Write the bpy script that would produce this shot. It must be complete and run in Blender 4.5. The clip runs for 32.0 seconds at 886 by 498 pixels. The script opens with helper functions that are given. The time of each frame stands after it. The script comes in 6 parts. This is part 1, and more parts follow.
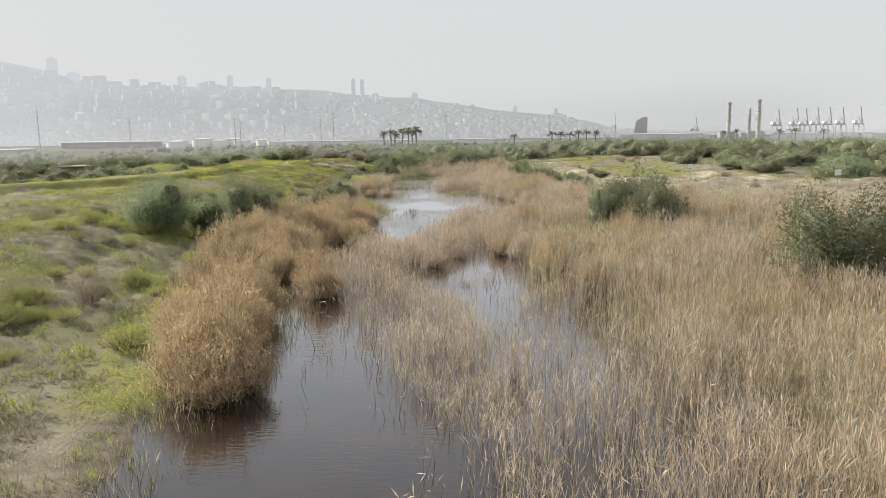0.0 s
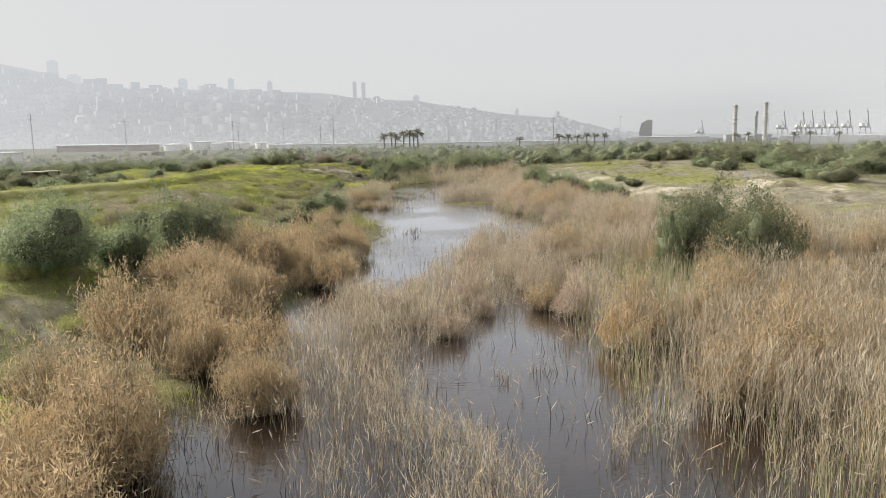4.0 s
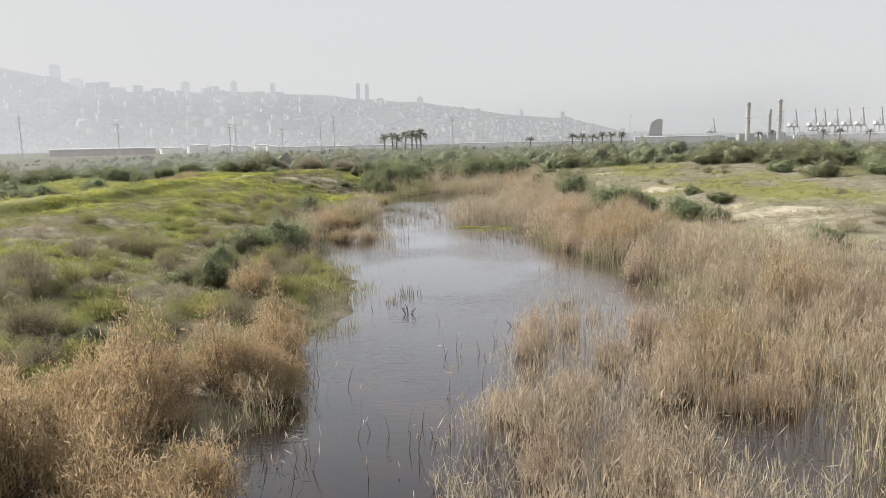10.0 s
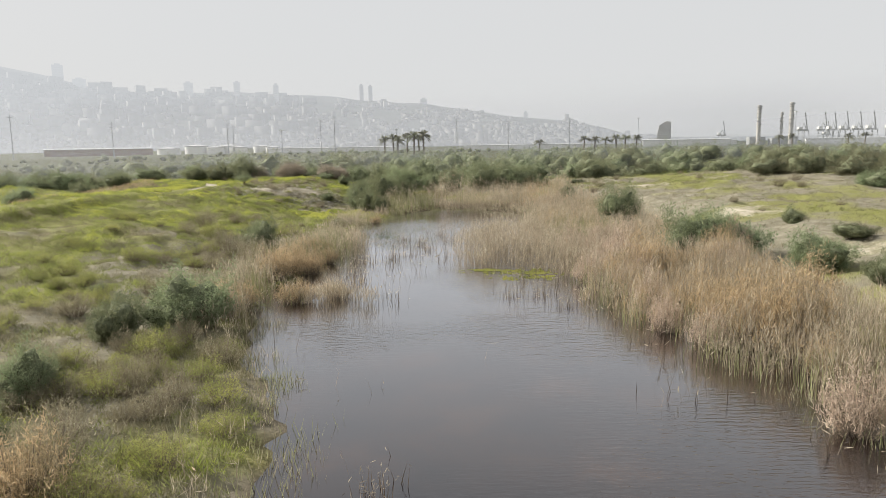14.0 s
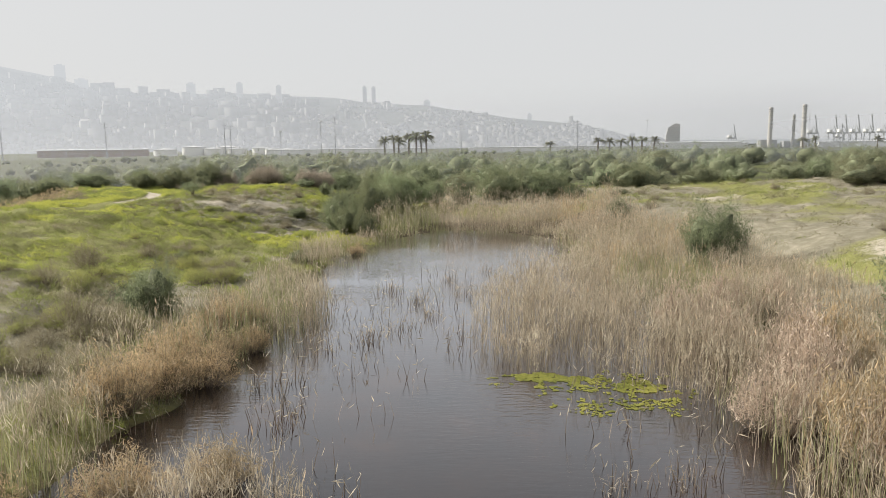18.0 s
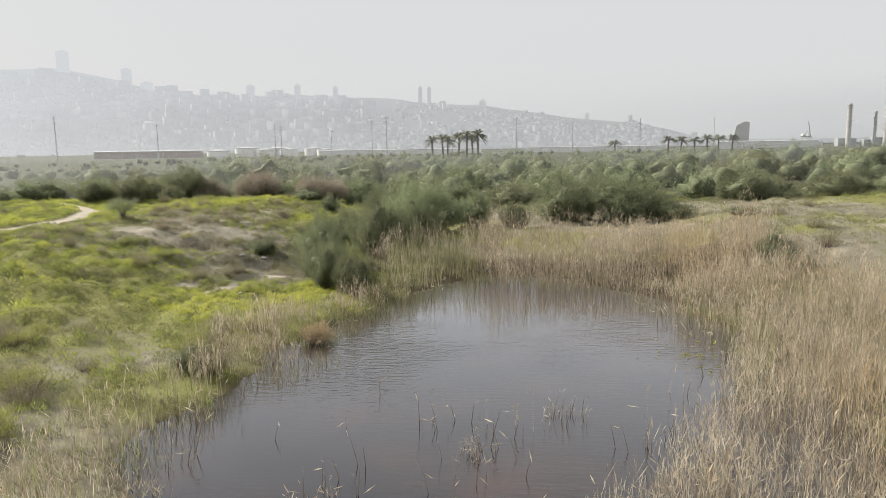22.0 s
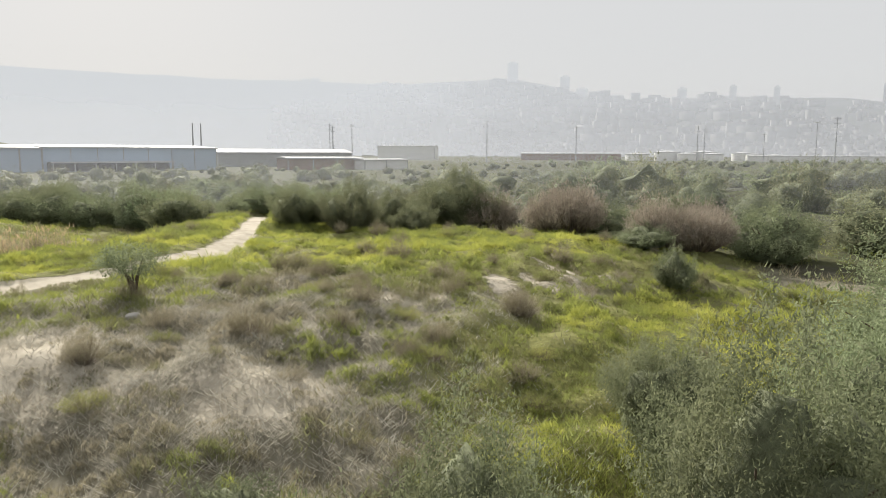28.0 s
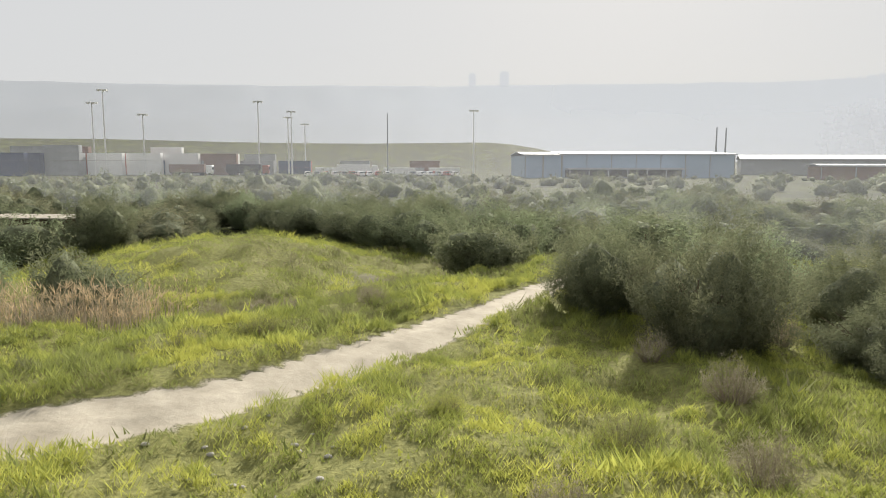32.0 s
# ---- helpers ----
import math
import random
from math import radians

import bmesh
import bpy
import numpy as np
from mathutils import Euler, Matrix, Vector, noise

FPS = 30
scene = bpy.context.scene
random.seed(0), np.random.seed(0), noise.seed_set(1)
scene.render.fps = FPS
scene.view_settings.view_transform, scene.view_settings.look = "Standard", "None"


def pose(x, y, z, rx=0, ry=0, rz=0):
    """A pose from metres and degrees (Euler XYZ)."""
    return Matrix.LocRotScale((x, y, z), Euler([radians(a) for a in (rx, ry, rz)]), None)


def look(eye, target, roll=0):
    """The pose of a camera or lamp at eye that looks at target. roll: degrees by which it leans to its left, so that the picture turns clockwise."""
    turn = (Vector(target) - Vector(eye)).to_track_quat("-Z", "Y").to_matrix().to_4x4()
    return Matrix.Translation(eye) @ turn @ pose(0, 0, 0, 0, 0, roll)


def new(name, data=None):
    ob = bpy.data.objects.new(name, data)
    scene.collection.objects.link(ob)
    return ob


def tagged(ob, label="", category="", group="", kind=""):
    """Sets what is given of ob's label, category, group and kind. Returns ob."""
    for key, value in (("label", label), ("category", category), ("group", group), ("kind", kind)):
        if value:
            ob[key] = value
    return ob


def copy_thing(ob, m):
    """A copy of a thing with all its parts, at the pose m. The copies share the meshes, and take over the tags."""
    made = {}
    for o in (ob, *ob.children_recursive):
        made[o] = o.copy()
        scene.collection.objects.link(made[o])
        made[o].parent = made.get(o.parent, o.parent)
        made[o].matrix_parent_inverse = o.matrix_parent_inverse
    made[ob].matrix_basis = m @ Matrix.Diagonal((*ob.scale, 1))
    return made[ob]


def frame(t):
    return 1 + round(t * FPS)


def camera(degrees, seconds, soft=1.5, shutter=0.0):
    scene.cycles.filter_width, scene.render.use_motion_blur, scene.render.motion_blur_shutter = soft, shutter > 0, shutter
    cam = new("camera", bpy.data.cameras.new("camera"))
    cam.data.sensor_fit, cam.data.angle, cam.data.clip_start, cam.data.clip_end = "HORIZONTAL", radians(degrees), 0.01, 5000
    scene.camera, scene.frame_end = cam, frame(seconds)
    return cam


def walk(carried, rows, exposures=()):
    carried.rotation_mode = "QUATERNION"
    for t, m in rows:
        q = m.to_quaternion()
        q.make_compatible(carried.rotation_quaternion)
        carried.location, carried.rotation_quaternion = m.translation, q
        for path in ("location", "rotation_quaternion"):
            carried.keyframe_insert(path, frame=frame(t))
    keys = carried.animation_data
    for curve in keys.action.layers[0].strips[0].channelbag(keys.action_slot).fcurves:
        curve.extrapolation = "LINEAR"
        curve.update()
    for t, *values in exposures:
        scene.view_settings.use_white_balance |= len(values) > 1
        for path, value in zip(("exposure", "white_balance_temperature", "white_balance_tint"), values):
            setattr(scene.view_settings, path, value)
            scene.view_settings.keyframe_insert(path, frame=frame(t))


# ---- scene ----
cam = camera(64.0, 32.0, soft=0.6)
PATH = [
    (0, (1.004, 0.403, 6.749), (0.97, 2.378, 6.439), -0.8),
    (1, (0.685, 3.772, 6.778), (0.651, 5.748, 6.471), -0.7),
    (2, (0.485, 7.086, 6.77), (0.449, 9.063, 6.466), -0.8),
    (3, (0.237, 10.208, 6.83), (0.2, 12.184, 6.527), -0.8),
    (5.5, (0.221, 18.333, 6.45), (0.182, 20.31, 6.15), -0.8),
    (6.5, (0.141, 22.012, 6.502), (0.1, 23.989, 6.2), -0.9),
    (7, (0.074, 23.826, 6.519), (0.031, 25.803, 6.218), -0.9),
    (8, (-0.156, 27.606, 6.587), (-0.201, 29.583, 6.289), -0.9),
    (9, (-0.333, 31.461, 6.658), (-0.38, 33.438, 6.359), -1.0),
    (10, (-0.52, 35.719, 6.6), (-0.571, 37.696, 6.302), -1.2),
    (11, (-0.684, 40.152, 6.591), (-0.737, 42.129, 6.295), -1.2),
    (12, (-0.797, 44.233, 6.698), (-0.853, 46.21, 6.403), -1.1),
    (13, (-0.962, 48.628, 6.766), (-1.018, 50.605, 6.472), -0.9),
    (14, (-1.171, 52.979, 6.834), (-1.23, 54.956, 6.541), -0.9),
    (16.5, (-1.869, 63.742, 6.675), (-1.932, 65.72, 6.387), -0.7),
    (17, (-1.949, 66.308, 6.682), (-2.014, 68.286, 6.395), -0.6),
    (18, (-2.028, 71.209, 6.649), (-2.095, 73.187, 6.362), -0.7),
    (19, (-2.021, 76.182, 6.663), (-2.089, 78.16, 6.374), -0.7),
    (20, (-2.009, 81.359, 6.574), (-2.092, 83.336, 6.285), -0.7),
    (20.5, (-1.972, 83.854, 6.543), (-2.081, 85.83, 6.255), -0.8),
    (21, (-1.945, 86.503, 6.508), (-2.091, 88.477, 6.222), -0.8),
    (21.5, (-1.884, 88.958, 6.533), (-2.067, 90.929, 6.247), -0.9),
    (22, (-1.96, 91.672, 6.545), (-2.181, 93.639, 6.261), -0.9),
    (22.5, (-2.065, 94.217, 6.531), (-2.324, 96.18, 6.249), -1.0),
    (23, (-2.274, 96.883, 6.497), (-2.579, 98.839, 6.218), -0.9),
    (23.5, (-2.431, 99.434, 6.469), (-2.792, 101.382, 6.194), -0.9),
    (24, (-2.671, 102.295, 6.501), (-3.115, 104.226, 6.226), -0.9),
    (24.5, (-2.94, 104.889, 6.487), (-3.478, 106.796, 6.217), -0.9),
    (25, (-3.298, 107.791, 6.452), (-3.94, 109.667, 6.186), -1.0),
    (25.5, (-3.694, 110.493, 6.333), (-4.429, 112.335, 6.071), -1.3),
    (27.5, (-7.03, 119.915, 6.172), (-8.173, 121.535, 5.906), 0.2),
    (28, (-7.918, 122.502, 6.159), (-9.178, 124.032, 5.894), 0.1),
    (28.5, (-8.861, 124.828, 6.172), (-10.223, 126.268, 5.907), 0.2),
    (29, (-10.052, 127.27, 6.173), (-11.516, 128.606, 5.908), 0.2),
    (29.5, (-11.402, 129.511, 6.163), (-12.955, 130.743, 5.9), 0.2),
    (30, (-12.956, 131.734, 6.162), (-14.604, 132.836, 5.9), 0.3),
    (30.5, (-14.535, 133.657, 6.155), (-16.288, 134.584, 5.894), 0.1),
    (31, (-16.477, 135.687, 6.156), (-18.324, 136.409, 5.896), 0.2),
    (31.5, (-18.522, 137.431, 6.091), (-20.432, 137.966, 5.838), -0.0),
    (32, (-20.852, 139.048, 6.023), (-22.811, 139.362, 5.775), 0.1),
]
walk(cam, [(t, look(eye, target, roll)) for t, eye, target, roll in PATH], [(0, 0.88), (23, 0.88), (28, 0.84), (32, 0.82)])

# ---------------- light ----------------
SUN_YAW, SUN_ELEV = 66.0, 31.0      # degrees to the left of +y, and above the horizon
TO_SUN = Vector((-math.sin(radians(SUN_YAW)) * math.cos(radians(SUN_ELEV)), math.cos(radians(SUN_YAW)) * math.cos(radians(SUN_ELEV)), math.sin(radians(SUN_ELEV))))

world = bpy.data.worlds.new("hazy_sky")
scene.world = world
world.use_nodes = True
wn, wl = world.node_tree.nodes, world.node_tree.links
wn.clear()
w_out = wn.new("ShaderNodeOutputWorld")
w_bg = wn.new("ShaderNodeBackground")
w_haze = wn.new("ShaderNodeBackground")
w_add = wn.new("ShaderNodeAddShader")
w_sky = wn.new("ShaderNodeTexSky")
w_sky.sky_type = "NISHITA"
w_sky.sun_disc = False
w_sky.sun_elevation = radians(SUN_ELEV)
w_sky.sun_rotation = radians(-SUN_YAW)
w_sky.air_density, w_sky.dust_density, w_sky.ozone_density = 1.0, 3.0, 1.0
w_bg.inputs["Strength"].default_value = 0.0028
w_haze.inputs["Color"].default_value = (0.97, 0.978, 0.985, 1)
w_haze.inputs["Strength"].default_value = 0.388
wl.new(w_sky.outputs["Color"], w_bg.inputs["Color"])
wl.new(w_bg.outputs[0], w_add.inputs[0])
wl.new(w_haze.outputs[0], w_add.inputs[1])
wl.new(w_add.outputs[0], w_out.inputs["Surface"])

sun = new("sun", bpy.data.lights.new("sun", "SUN"))
sun.data.energy, sun.data.angle, sun.data.color = 5.0, radians(2.0), (1.0, 0.94, 0.84)
sun.matrix_world = look((0, 0, 60), (-TO_SUN.x, -TO_SUN.y, 60 - TO_SUN.z))


# ---------------- materials ----------------
def material(name, rough=0.9, metal=0.0):
    mat = bpy.data.materials.new(name)
    mat.use_nodes = True
    bsdf = mat.node_tree.nodes["Principled BSDF"]
    bsdf.inputs["Roughness"].default_value, bsdf.inputs["Metallic"].default_value = rough, metal
    bsdf.inputs["Specular IOR Level"].default_value = 0.25
    return mat, mat.node_tree.nodes, mat.node_tree.links, bsdf


def noise_node(nodes, links, scale, detail=4.0, rough=0.6, vector=None, stretch=None):
    if vector is None:
        vector = nodes.new("ShaderNodeNewGeometry").outputs["Position"]
    if stretch:
        mp = nodes.new("ShaderNodeMapping")
        mp.inputs["Scale"].default_value = stretch
        links.new(vector, mp.inputs["Vector"])
        vector = mp.outputs["Vector"]
    n = nodes.new("ShaderNodeTexNoise")
    n.inputs["Scale"].default_value, n.inputs["Detail"].default_value, n.inputs["Roughness"].default_value = scale, detail, rough
    links.new(vector, n.inputs["Vector"])
    return n.outputs["Fac"]


def ramp(nodes, links, fac, stops):
    r = nodes.new("ShaderNodeValToRGB")
    el = r.color_ramp.elements
    while len(el) < len(stops):
        el.new(0.5)
    for e, (p, c) in zip(el, stops):
        e.position, e.color = p, (*c, 1)
    links.new(fac, r.inputs["Fac"])
    return r.outputs["Color"]


def mix(nodes, links, fac, a, b, mode="MIX"):
    m = nodes.new("ShaderNodeMix")
    m.data_type, m.blend_type = "RGBA", mode
    for sock, v in ((m.inputs["Factor"], fac), (m.inputs["A"], a), (m.inputs["B"], b)):
        if isinstance(v, (int, float)):
            sock.default_value = v
        elif isinstance(v, tuple):
            sock.default_value = (*v, 1)
        else:
            links.new(v, sock)
    return m.outputs["Result"]


def maths(nodes, links, op, a, b=0.0, clamp=False):
    m = nodes.new("ShaderNodeMath")
    m.operation, m.use_clamp = op, clamp
    for sock, v in ((m.inputs[0], a), (m.inputs[1], b)):
        if isinstance(v, (int, float)):
            sock.default_value = v
        else:
            links.new(v, sock)
    return m.outputs[0]


def bump(nodes, links, bsdf, height, strength, distance):
    b = nodes.new("ShaderNodeBump")
    b.inputs["Strength"].default_value, b.inputs["Distance"].default_value = strength, distance
    links.new(height, b.inputs["Height"])
    links.new(b.outputs["Normal"], bsdf.inputs["Normal"])


def attribute(nodes, name):
    a = nodes.new("ShaderNodeAttribute")
    a.attribute_name = name
    return a


def leafy(name, stops, patch=0.5, rough=0.75, through_light=0.35, island=True):
    """Plant matter: each blade or leaf has its own shade, patches drift over metres, and light shines through."""
    mat, n, l, bsdf = material(name, rough)
    geo = n.new("ShaderNodeNewGeometry")
    big = noise_node(n, l, patch, 3.0, 0.6, geo.outputs["Position"])
    fac = maths(n, l, "MULTIPLY", geo.outputs["Random Per Island"], 0.45)
    fac = maths(n, l, "ADD", fac, maths(n, l, "ADD", maths(n, l, "MULTIPLY", maths(n, l, "SUBTRACT", big, 0.5), 1.7), 0.28), True)
    col = ramp(n, l, fac, stops)
    if not island:
        wide = noise_node(n, l, 0.16, 1.0, 0.5, geo.outputs["Position"])
        drift = n.new("ShaderNodeHueSaturation")
        l.new(maths(n, l, "ADD", maths(n, l, "MULTIPLY", wide, 0.07), 0.465), drift.inputs["Hue"])
        l.new(maths(n, l, "ADD", maths(n, l, "MULTIPLY", wide, 1.3), 0.35), drift.inputs["Value"])
        l.new(col, drift.inputs["Color"])
        col = drift.outputs["Color"]
        info = n.new("ShaderNodeObjectInfo")
        hsv = n.new("ShaderNodeHueSaturation")
        l.new(maths(n, l, "ADD", maths(n, l, "MULTIPLY", info.outputs["Random"], 0.04), 0.48), hsv.inputs["Hue"])
        l.new(maths(n, l, "ADD", maths(n, l, "MULTIPLY", info.outputs["Random"], 0.5), 0.75), hsv.inputs["Value"])
        l.new(col, hsv.inputs["Color"])
        col = hsv.outputs["Color"]
    l.new(col, bsdf.inputs["Base Color"])
    tr = n.new("ShaderNodeBsdfTranslucent")
    l.new(col, tr.inputs["Color"])
    ms = n.new("ShaderNodeMixShader")
    ms.inputs[0].default_value = through_light
    l.new(bsdf.outputs[0], ms.inputs[1])
    l.new(tr.outputs[0], ms.inputs[2])
    l.new(ms.outputs[0], n["Material Output"].inputs["Surface"])
    return mat


def plain(name, color, rough=0.8, metal=0.0, vary=0.25, scale=0.6, relief=0.0):
    mat, n, l, bsdf = material(name, rough, metal)
    coord = n.new("ShaderNodeTexCoord").outputs["Object"]
    f1 = noise_node(n, l, scale, 4.0, 0.6, coord)
    f2 = noise_node(n, l, scale * 12, 3.0, 0.6, coord)
    f = maths(n, l, "ADD", maths(n, l, "MULTIPLY", f1, 0.7), maths(n, l, "MULTIPLY", f2, 0.3))
    lo, hi = tuple(c * (1 - vary) for c in color), tuple(min(1, c * (1 + vary)) for c in color)
    l.new(ramp(n, l, f, [(0.3, lo), (0.7, hi)]), bsdf.inputs["Base Color"])
    if relief:
        bump(n, l, bsdf, f2, 0.5, relief)
    return mat


def ground_material():
    mat, n, l, bsdf = material("ground_soil_and_grass", 0.95)
    bsdf.inputs["Specular IOR Level"].default_value = 0.1
    zone = n.new("ShaderNodeSeparateColor")
    zone_at = attribute(n, "zone")
    l.new(zone_at.outputs["Color"], zone.inputs[0])
    sand, green, wet = zone.outputs[0], zone.outputs[1], zone.outputs[2]
    fine, mid, big = noise_node(n, l, 9.0, 5.0, 0.7), noise_node(n, l, 1.3, 5.0, 0.65), noise_node(n, l, 0.18, 3.0, 0.55)
    dry = ramp(n, l, mid, [(0.25, (0.12, 0.11, 0.08)), (0.5, (0.19, 0.175, 0.13)), (0.75, (0.29, 0.265, 0.21))])
    grass = ramp(n, l, fine, [(0.25, (0.095, 0.10, 0.042)), (0.5, (0.18, 0.182, 0.065)), (0.8, (0.30, 0.29, 0.11))])
    sandy = ramp(n, l, mid, [(0.2, (0.24, 0.215, 0.168)), (0.5, (0.365, 0.33, 0.265)), (0.8, (0.49, 0.445, 0.365))])
    mud = ramp(n, l, mid, [(0.3, (0.035, 0.028, 0.02)), (0.7, (0.08, 0.06, 0.042))])
    patch = maths(n, l, "MULTIPLY", maths(n, l, "SUBTRACT", maths(n, l, "ADD", maths(n, l, "ADD", maths(n, l, "MULTIPLY", mid, 0.55), maths(n, l, "MULTIPLY", big, 0.45)), green), 0.85), 4.0, True)
    col = mix(n, l, patch, dry, grass)
    scrub = ramp(n, l, maths(n, l, "ADD", maths(n, l, "MULTIPLY", big, 0.6), maths(n, l, "MULTIPLY", mid, 0.4)), [(0.3, (0.036, 0.04, 0.022)), (0.5, (0.055, 0.057, 0.032)), (0.62, (0.10, 0.115, 0.04)), (0.75, (0.105, 0.095, 0.062))])
    col = mix(n, l, zone_at.outputs["Alpha"], col, scrub)
    edge = maths(n, l, "MULTIPLY", maths(n, l, "SUBTRACT", maths(n, l, "ADD", maths(n, l, "MULTIPLY", maths(n, l, "ADD", mid, fine), 0.65), sand), 1.15), 4.0, True)
    col = mix(n, l, edge, col, sandy)
    col = mix(n, l, wet, col, mud)
    l.new(col, bsdf.inputs["Base Color"])
    soft = maths(n, l, "SUBTRACT", 1.0, maths(n, l, "MULTIPLY", edge, 0.75))
    bump(n, l, bsdf, maths(n, l, "MULTIPLY", maths(n, l, "ADD", fine, maths(n, l, "MULTIPLY", mid, 2.0)), soft), 0.9, 0.06)
    return mat


def water_material():
    mat, n, l, bsdf = material("pond_water", 0.04)
    silt = noise_node(n, l, 0.3, 4.0, 0.6)
    l.new(ramp(n, l, silt, [(0.35, (0.007, 0.005, 0.005)), (0.55, (0.014, 0.008, 0.006)), (0.75, (0.034, 0.017, 0.009))]), bsdf.inputs["Base Color"])
    bsdf.inputs["IOR"].default_value = 1.33
    big = noise_node(n, l, 0.12, 2.0, 0.5)
    rip = noise_node(n, l, 4.0, 3.0, 0.6, stretch=(0.45, 1.7, 1.0))
    gust = maths(n, l, "MULTIPLY", maths(n, l, "SUBTRACT", big, 0.36), 3.5, True)
    b = n.new("ShaderNodeBump")
    b.inputs["Strength"].default_value, b.inputs["Distance"].default_value = 0.45, 0.06
    l.new(maths(n, l, "MULTIPLY", rip, gust), b.inputs["Height"])
    l.new(b.outputs["Normal"], bsdf.inputs["Normal"])
    # an added mirror that grows towards grazing sight, stronger than plain water, to brighten the reflected sky
    gloss, over, lw = n.new("ShaderNodeBsdfGlossy"), n.new("ShaderNodeMixShader"), n.new("ShaderNodeLayerWeight")
    gloss.inputs["Roughness"].default_value = 0.04
    gloss.inputs["Color"].default_value = (0.93, 0.95, 1.0, 1)
    l.new(b.outputs["Normal"], gloss.inputs["Normal"])
    lw.inputs["Blend"].default_value = 0.5
    l.new(maths(n, l, "MULTIPLY", maths(n, l, "POWER", lw.outputs["Facing"], 3.25), 1.0, True), over.inputs[0])
    l.new(bsdf.outputs[0], over.inputs[1])
    l.new(gloss.outputs[0], over.inputs[2])
    l.new(over.outputs[0], n["Material Output"].inputs["Surface"])
    return mat


def herb_material():
    """Low herbs and grass: the clump's own tone, a little scatter from leaf to leaf, light shining through."""
    mat, n, l, bsdf = material("spring_herbs", 0.7)
    geo = n.new("ShaderNodeNewGeometry")
    tone = maths(n, l, "ADD", attribute(n, "tone").outputs["Fac"], maths(n, l, "MULTIPLY", maths(n, l, "SUBTRACT", geo.outputs["Random Per Island"], 0.5), 0.22), True)
    col = ramp(n, l, tone, [(0.0, (0.30, 0.27, 0.20)), (0.22, (0.22, 0.20, 0.125)), (0.36, (0.165, 0.165, 0.085)), (0.55, (0.21, 0.235, 0.08)), (0.78, (0.29, 0.325, 0.08)), (1.0, (0.44, 0.445, 0.105))])
    l.new(col, bsdf.inputs["Base Color"])
    tr, ms = n.new("ShaderNodeBsdfTranslucent"), n.new("ShaderNodeMixShader")
    l.new(col, tr.inputs["Color"])
    ms.inputs[0].default_value = 0.5
    l.new(bsdf.outputs[0], ms.inputs[1])
    l.new(tr.outputs[0], ms.inputs[2])
    l.new(ms.outputs[0], n["Material Output"].inputs["Surface"])
    return mat


M_GROUND, M_WATER = ground_material(), water_material()
M_REED = leafy("dry_reed", [(0.0, (0.255, 0.215, 0.16)), (0.35, (0.37, 0.318, 0.24)), (0.65, (0.48, 0.42, 0.32)), (1.0, (0.59, 0.53, 0.42))], 0.8, through_light=0.4)
M_STALK = leafy("grey_reed_stalk", [(0.0, (0.17, 0.14, 0.10)), (0.5, (0.30, 0.25, 0.18)), (1.0, (0.46, 0.40, 0.30))], 0.3, through_light=0.2)
M_RUST = leafy("rusty_tamarisk", [(0.0, (0.24, 0.205, 0.13)), (0.35, (0.35, 0.28, 0.175)), (0.65, (0.47, 0.355, 0.215)), (1.0, (0.58, 0.46, 0.31))], 0.9, through_light=0.4)
M_MEADOW = leafy("meadow_herbs", [(0.0, (0.16, 0.17, 0.07)), (0.4, (0.24, 0.255, 0.09)), (0.7, (0.33, 0.34, 0.11)), (1.0, (0.44, 0.42, 0.14))], 0.6, through_light=0.45)
M_ROSY = leafy("rosy_dry_sprays", [(0.0, (0.29, 0.235, 0.185)), (0.4, (0.42, 0.335, 0.265)), (0.7, (0.53, 0.43, 0.34)), (1.0, (0.64, 0.55, 0.45))], 0.7, through_light=0.4)
M_DUSTY = leafy("dusty_twigs", [(0.0, (0.21, 0.182, 0.145)), (0.5, (0.31, 0.268, 0.215)), (1.0, (0.43, 0.38, 0.31))], 0.7, through_light=0.3)
M_ORANGE = leafy("orange_sprays", [(0.0, (0.30, 0.215, 0.115)), (0.5, (0.46, 0.31, 0.155)), (1.0, (0.58, 0.43, 0.25))], 0.9, through_light=0.4)
M_PLUME = leafy("reed_plume", [(0.0, (0.36, 0.26, 0.17)), (1.0, (0.62, 0.50, 0.37))], 0.3)
M_RUSH = leafy("green_rush", [(0.0, (0.15, 0.158, 0.075)), (0.5, (0.25, 0.258, 0.135)), (1.0, (0.39, 0.375, 0.215))], 1.2)
M_GREY = leafy("grey_twigs", [(0.0, (0.10, 0.08, 0.06)), (1.0, (0.26, 0.21, 0.165))], 0.5, through_light=0.1)
M_HERB = herb_material()
M_DRYGRASS = leafy("dry_grass", [(0.0, (0.14, 0.125, 0.075)), (0.5, (0.25, 0.225, 0.15)), (1.0, (0.42, 0.38, 0.27))], 1.4, through_light=0.4)
# Leaf tones set lighter than natural foliage to stand in for haze and backlight.
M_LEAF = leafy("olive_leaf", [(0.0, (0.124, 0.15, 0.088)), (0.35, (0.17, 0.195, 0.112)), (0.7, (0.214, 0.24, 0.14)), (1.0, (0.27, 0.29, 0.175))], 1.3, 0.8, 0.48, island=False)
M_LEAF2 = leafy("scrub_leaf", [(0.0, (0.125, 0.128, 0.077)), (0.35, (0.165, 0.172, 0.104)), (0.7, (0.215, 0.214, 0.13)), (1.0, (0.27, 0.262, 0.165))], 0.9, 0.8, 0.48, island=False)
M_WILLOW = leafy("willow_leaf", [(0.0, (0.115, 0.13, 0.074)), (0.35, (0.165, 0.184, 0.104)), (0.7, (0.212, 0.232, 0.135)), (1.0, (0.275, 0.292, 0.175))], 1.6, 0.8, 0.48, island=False)
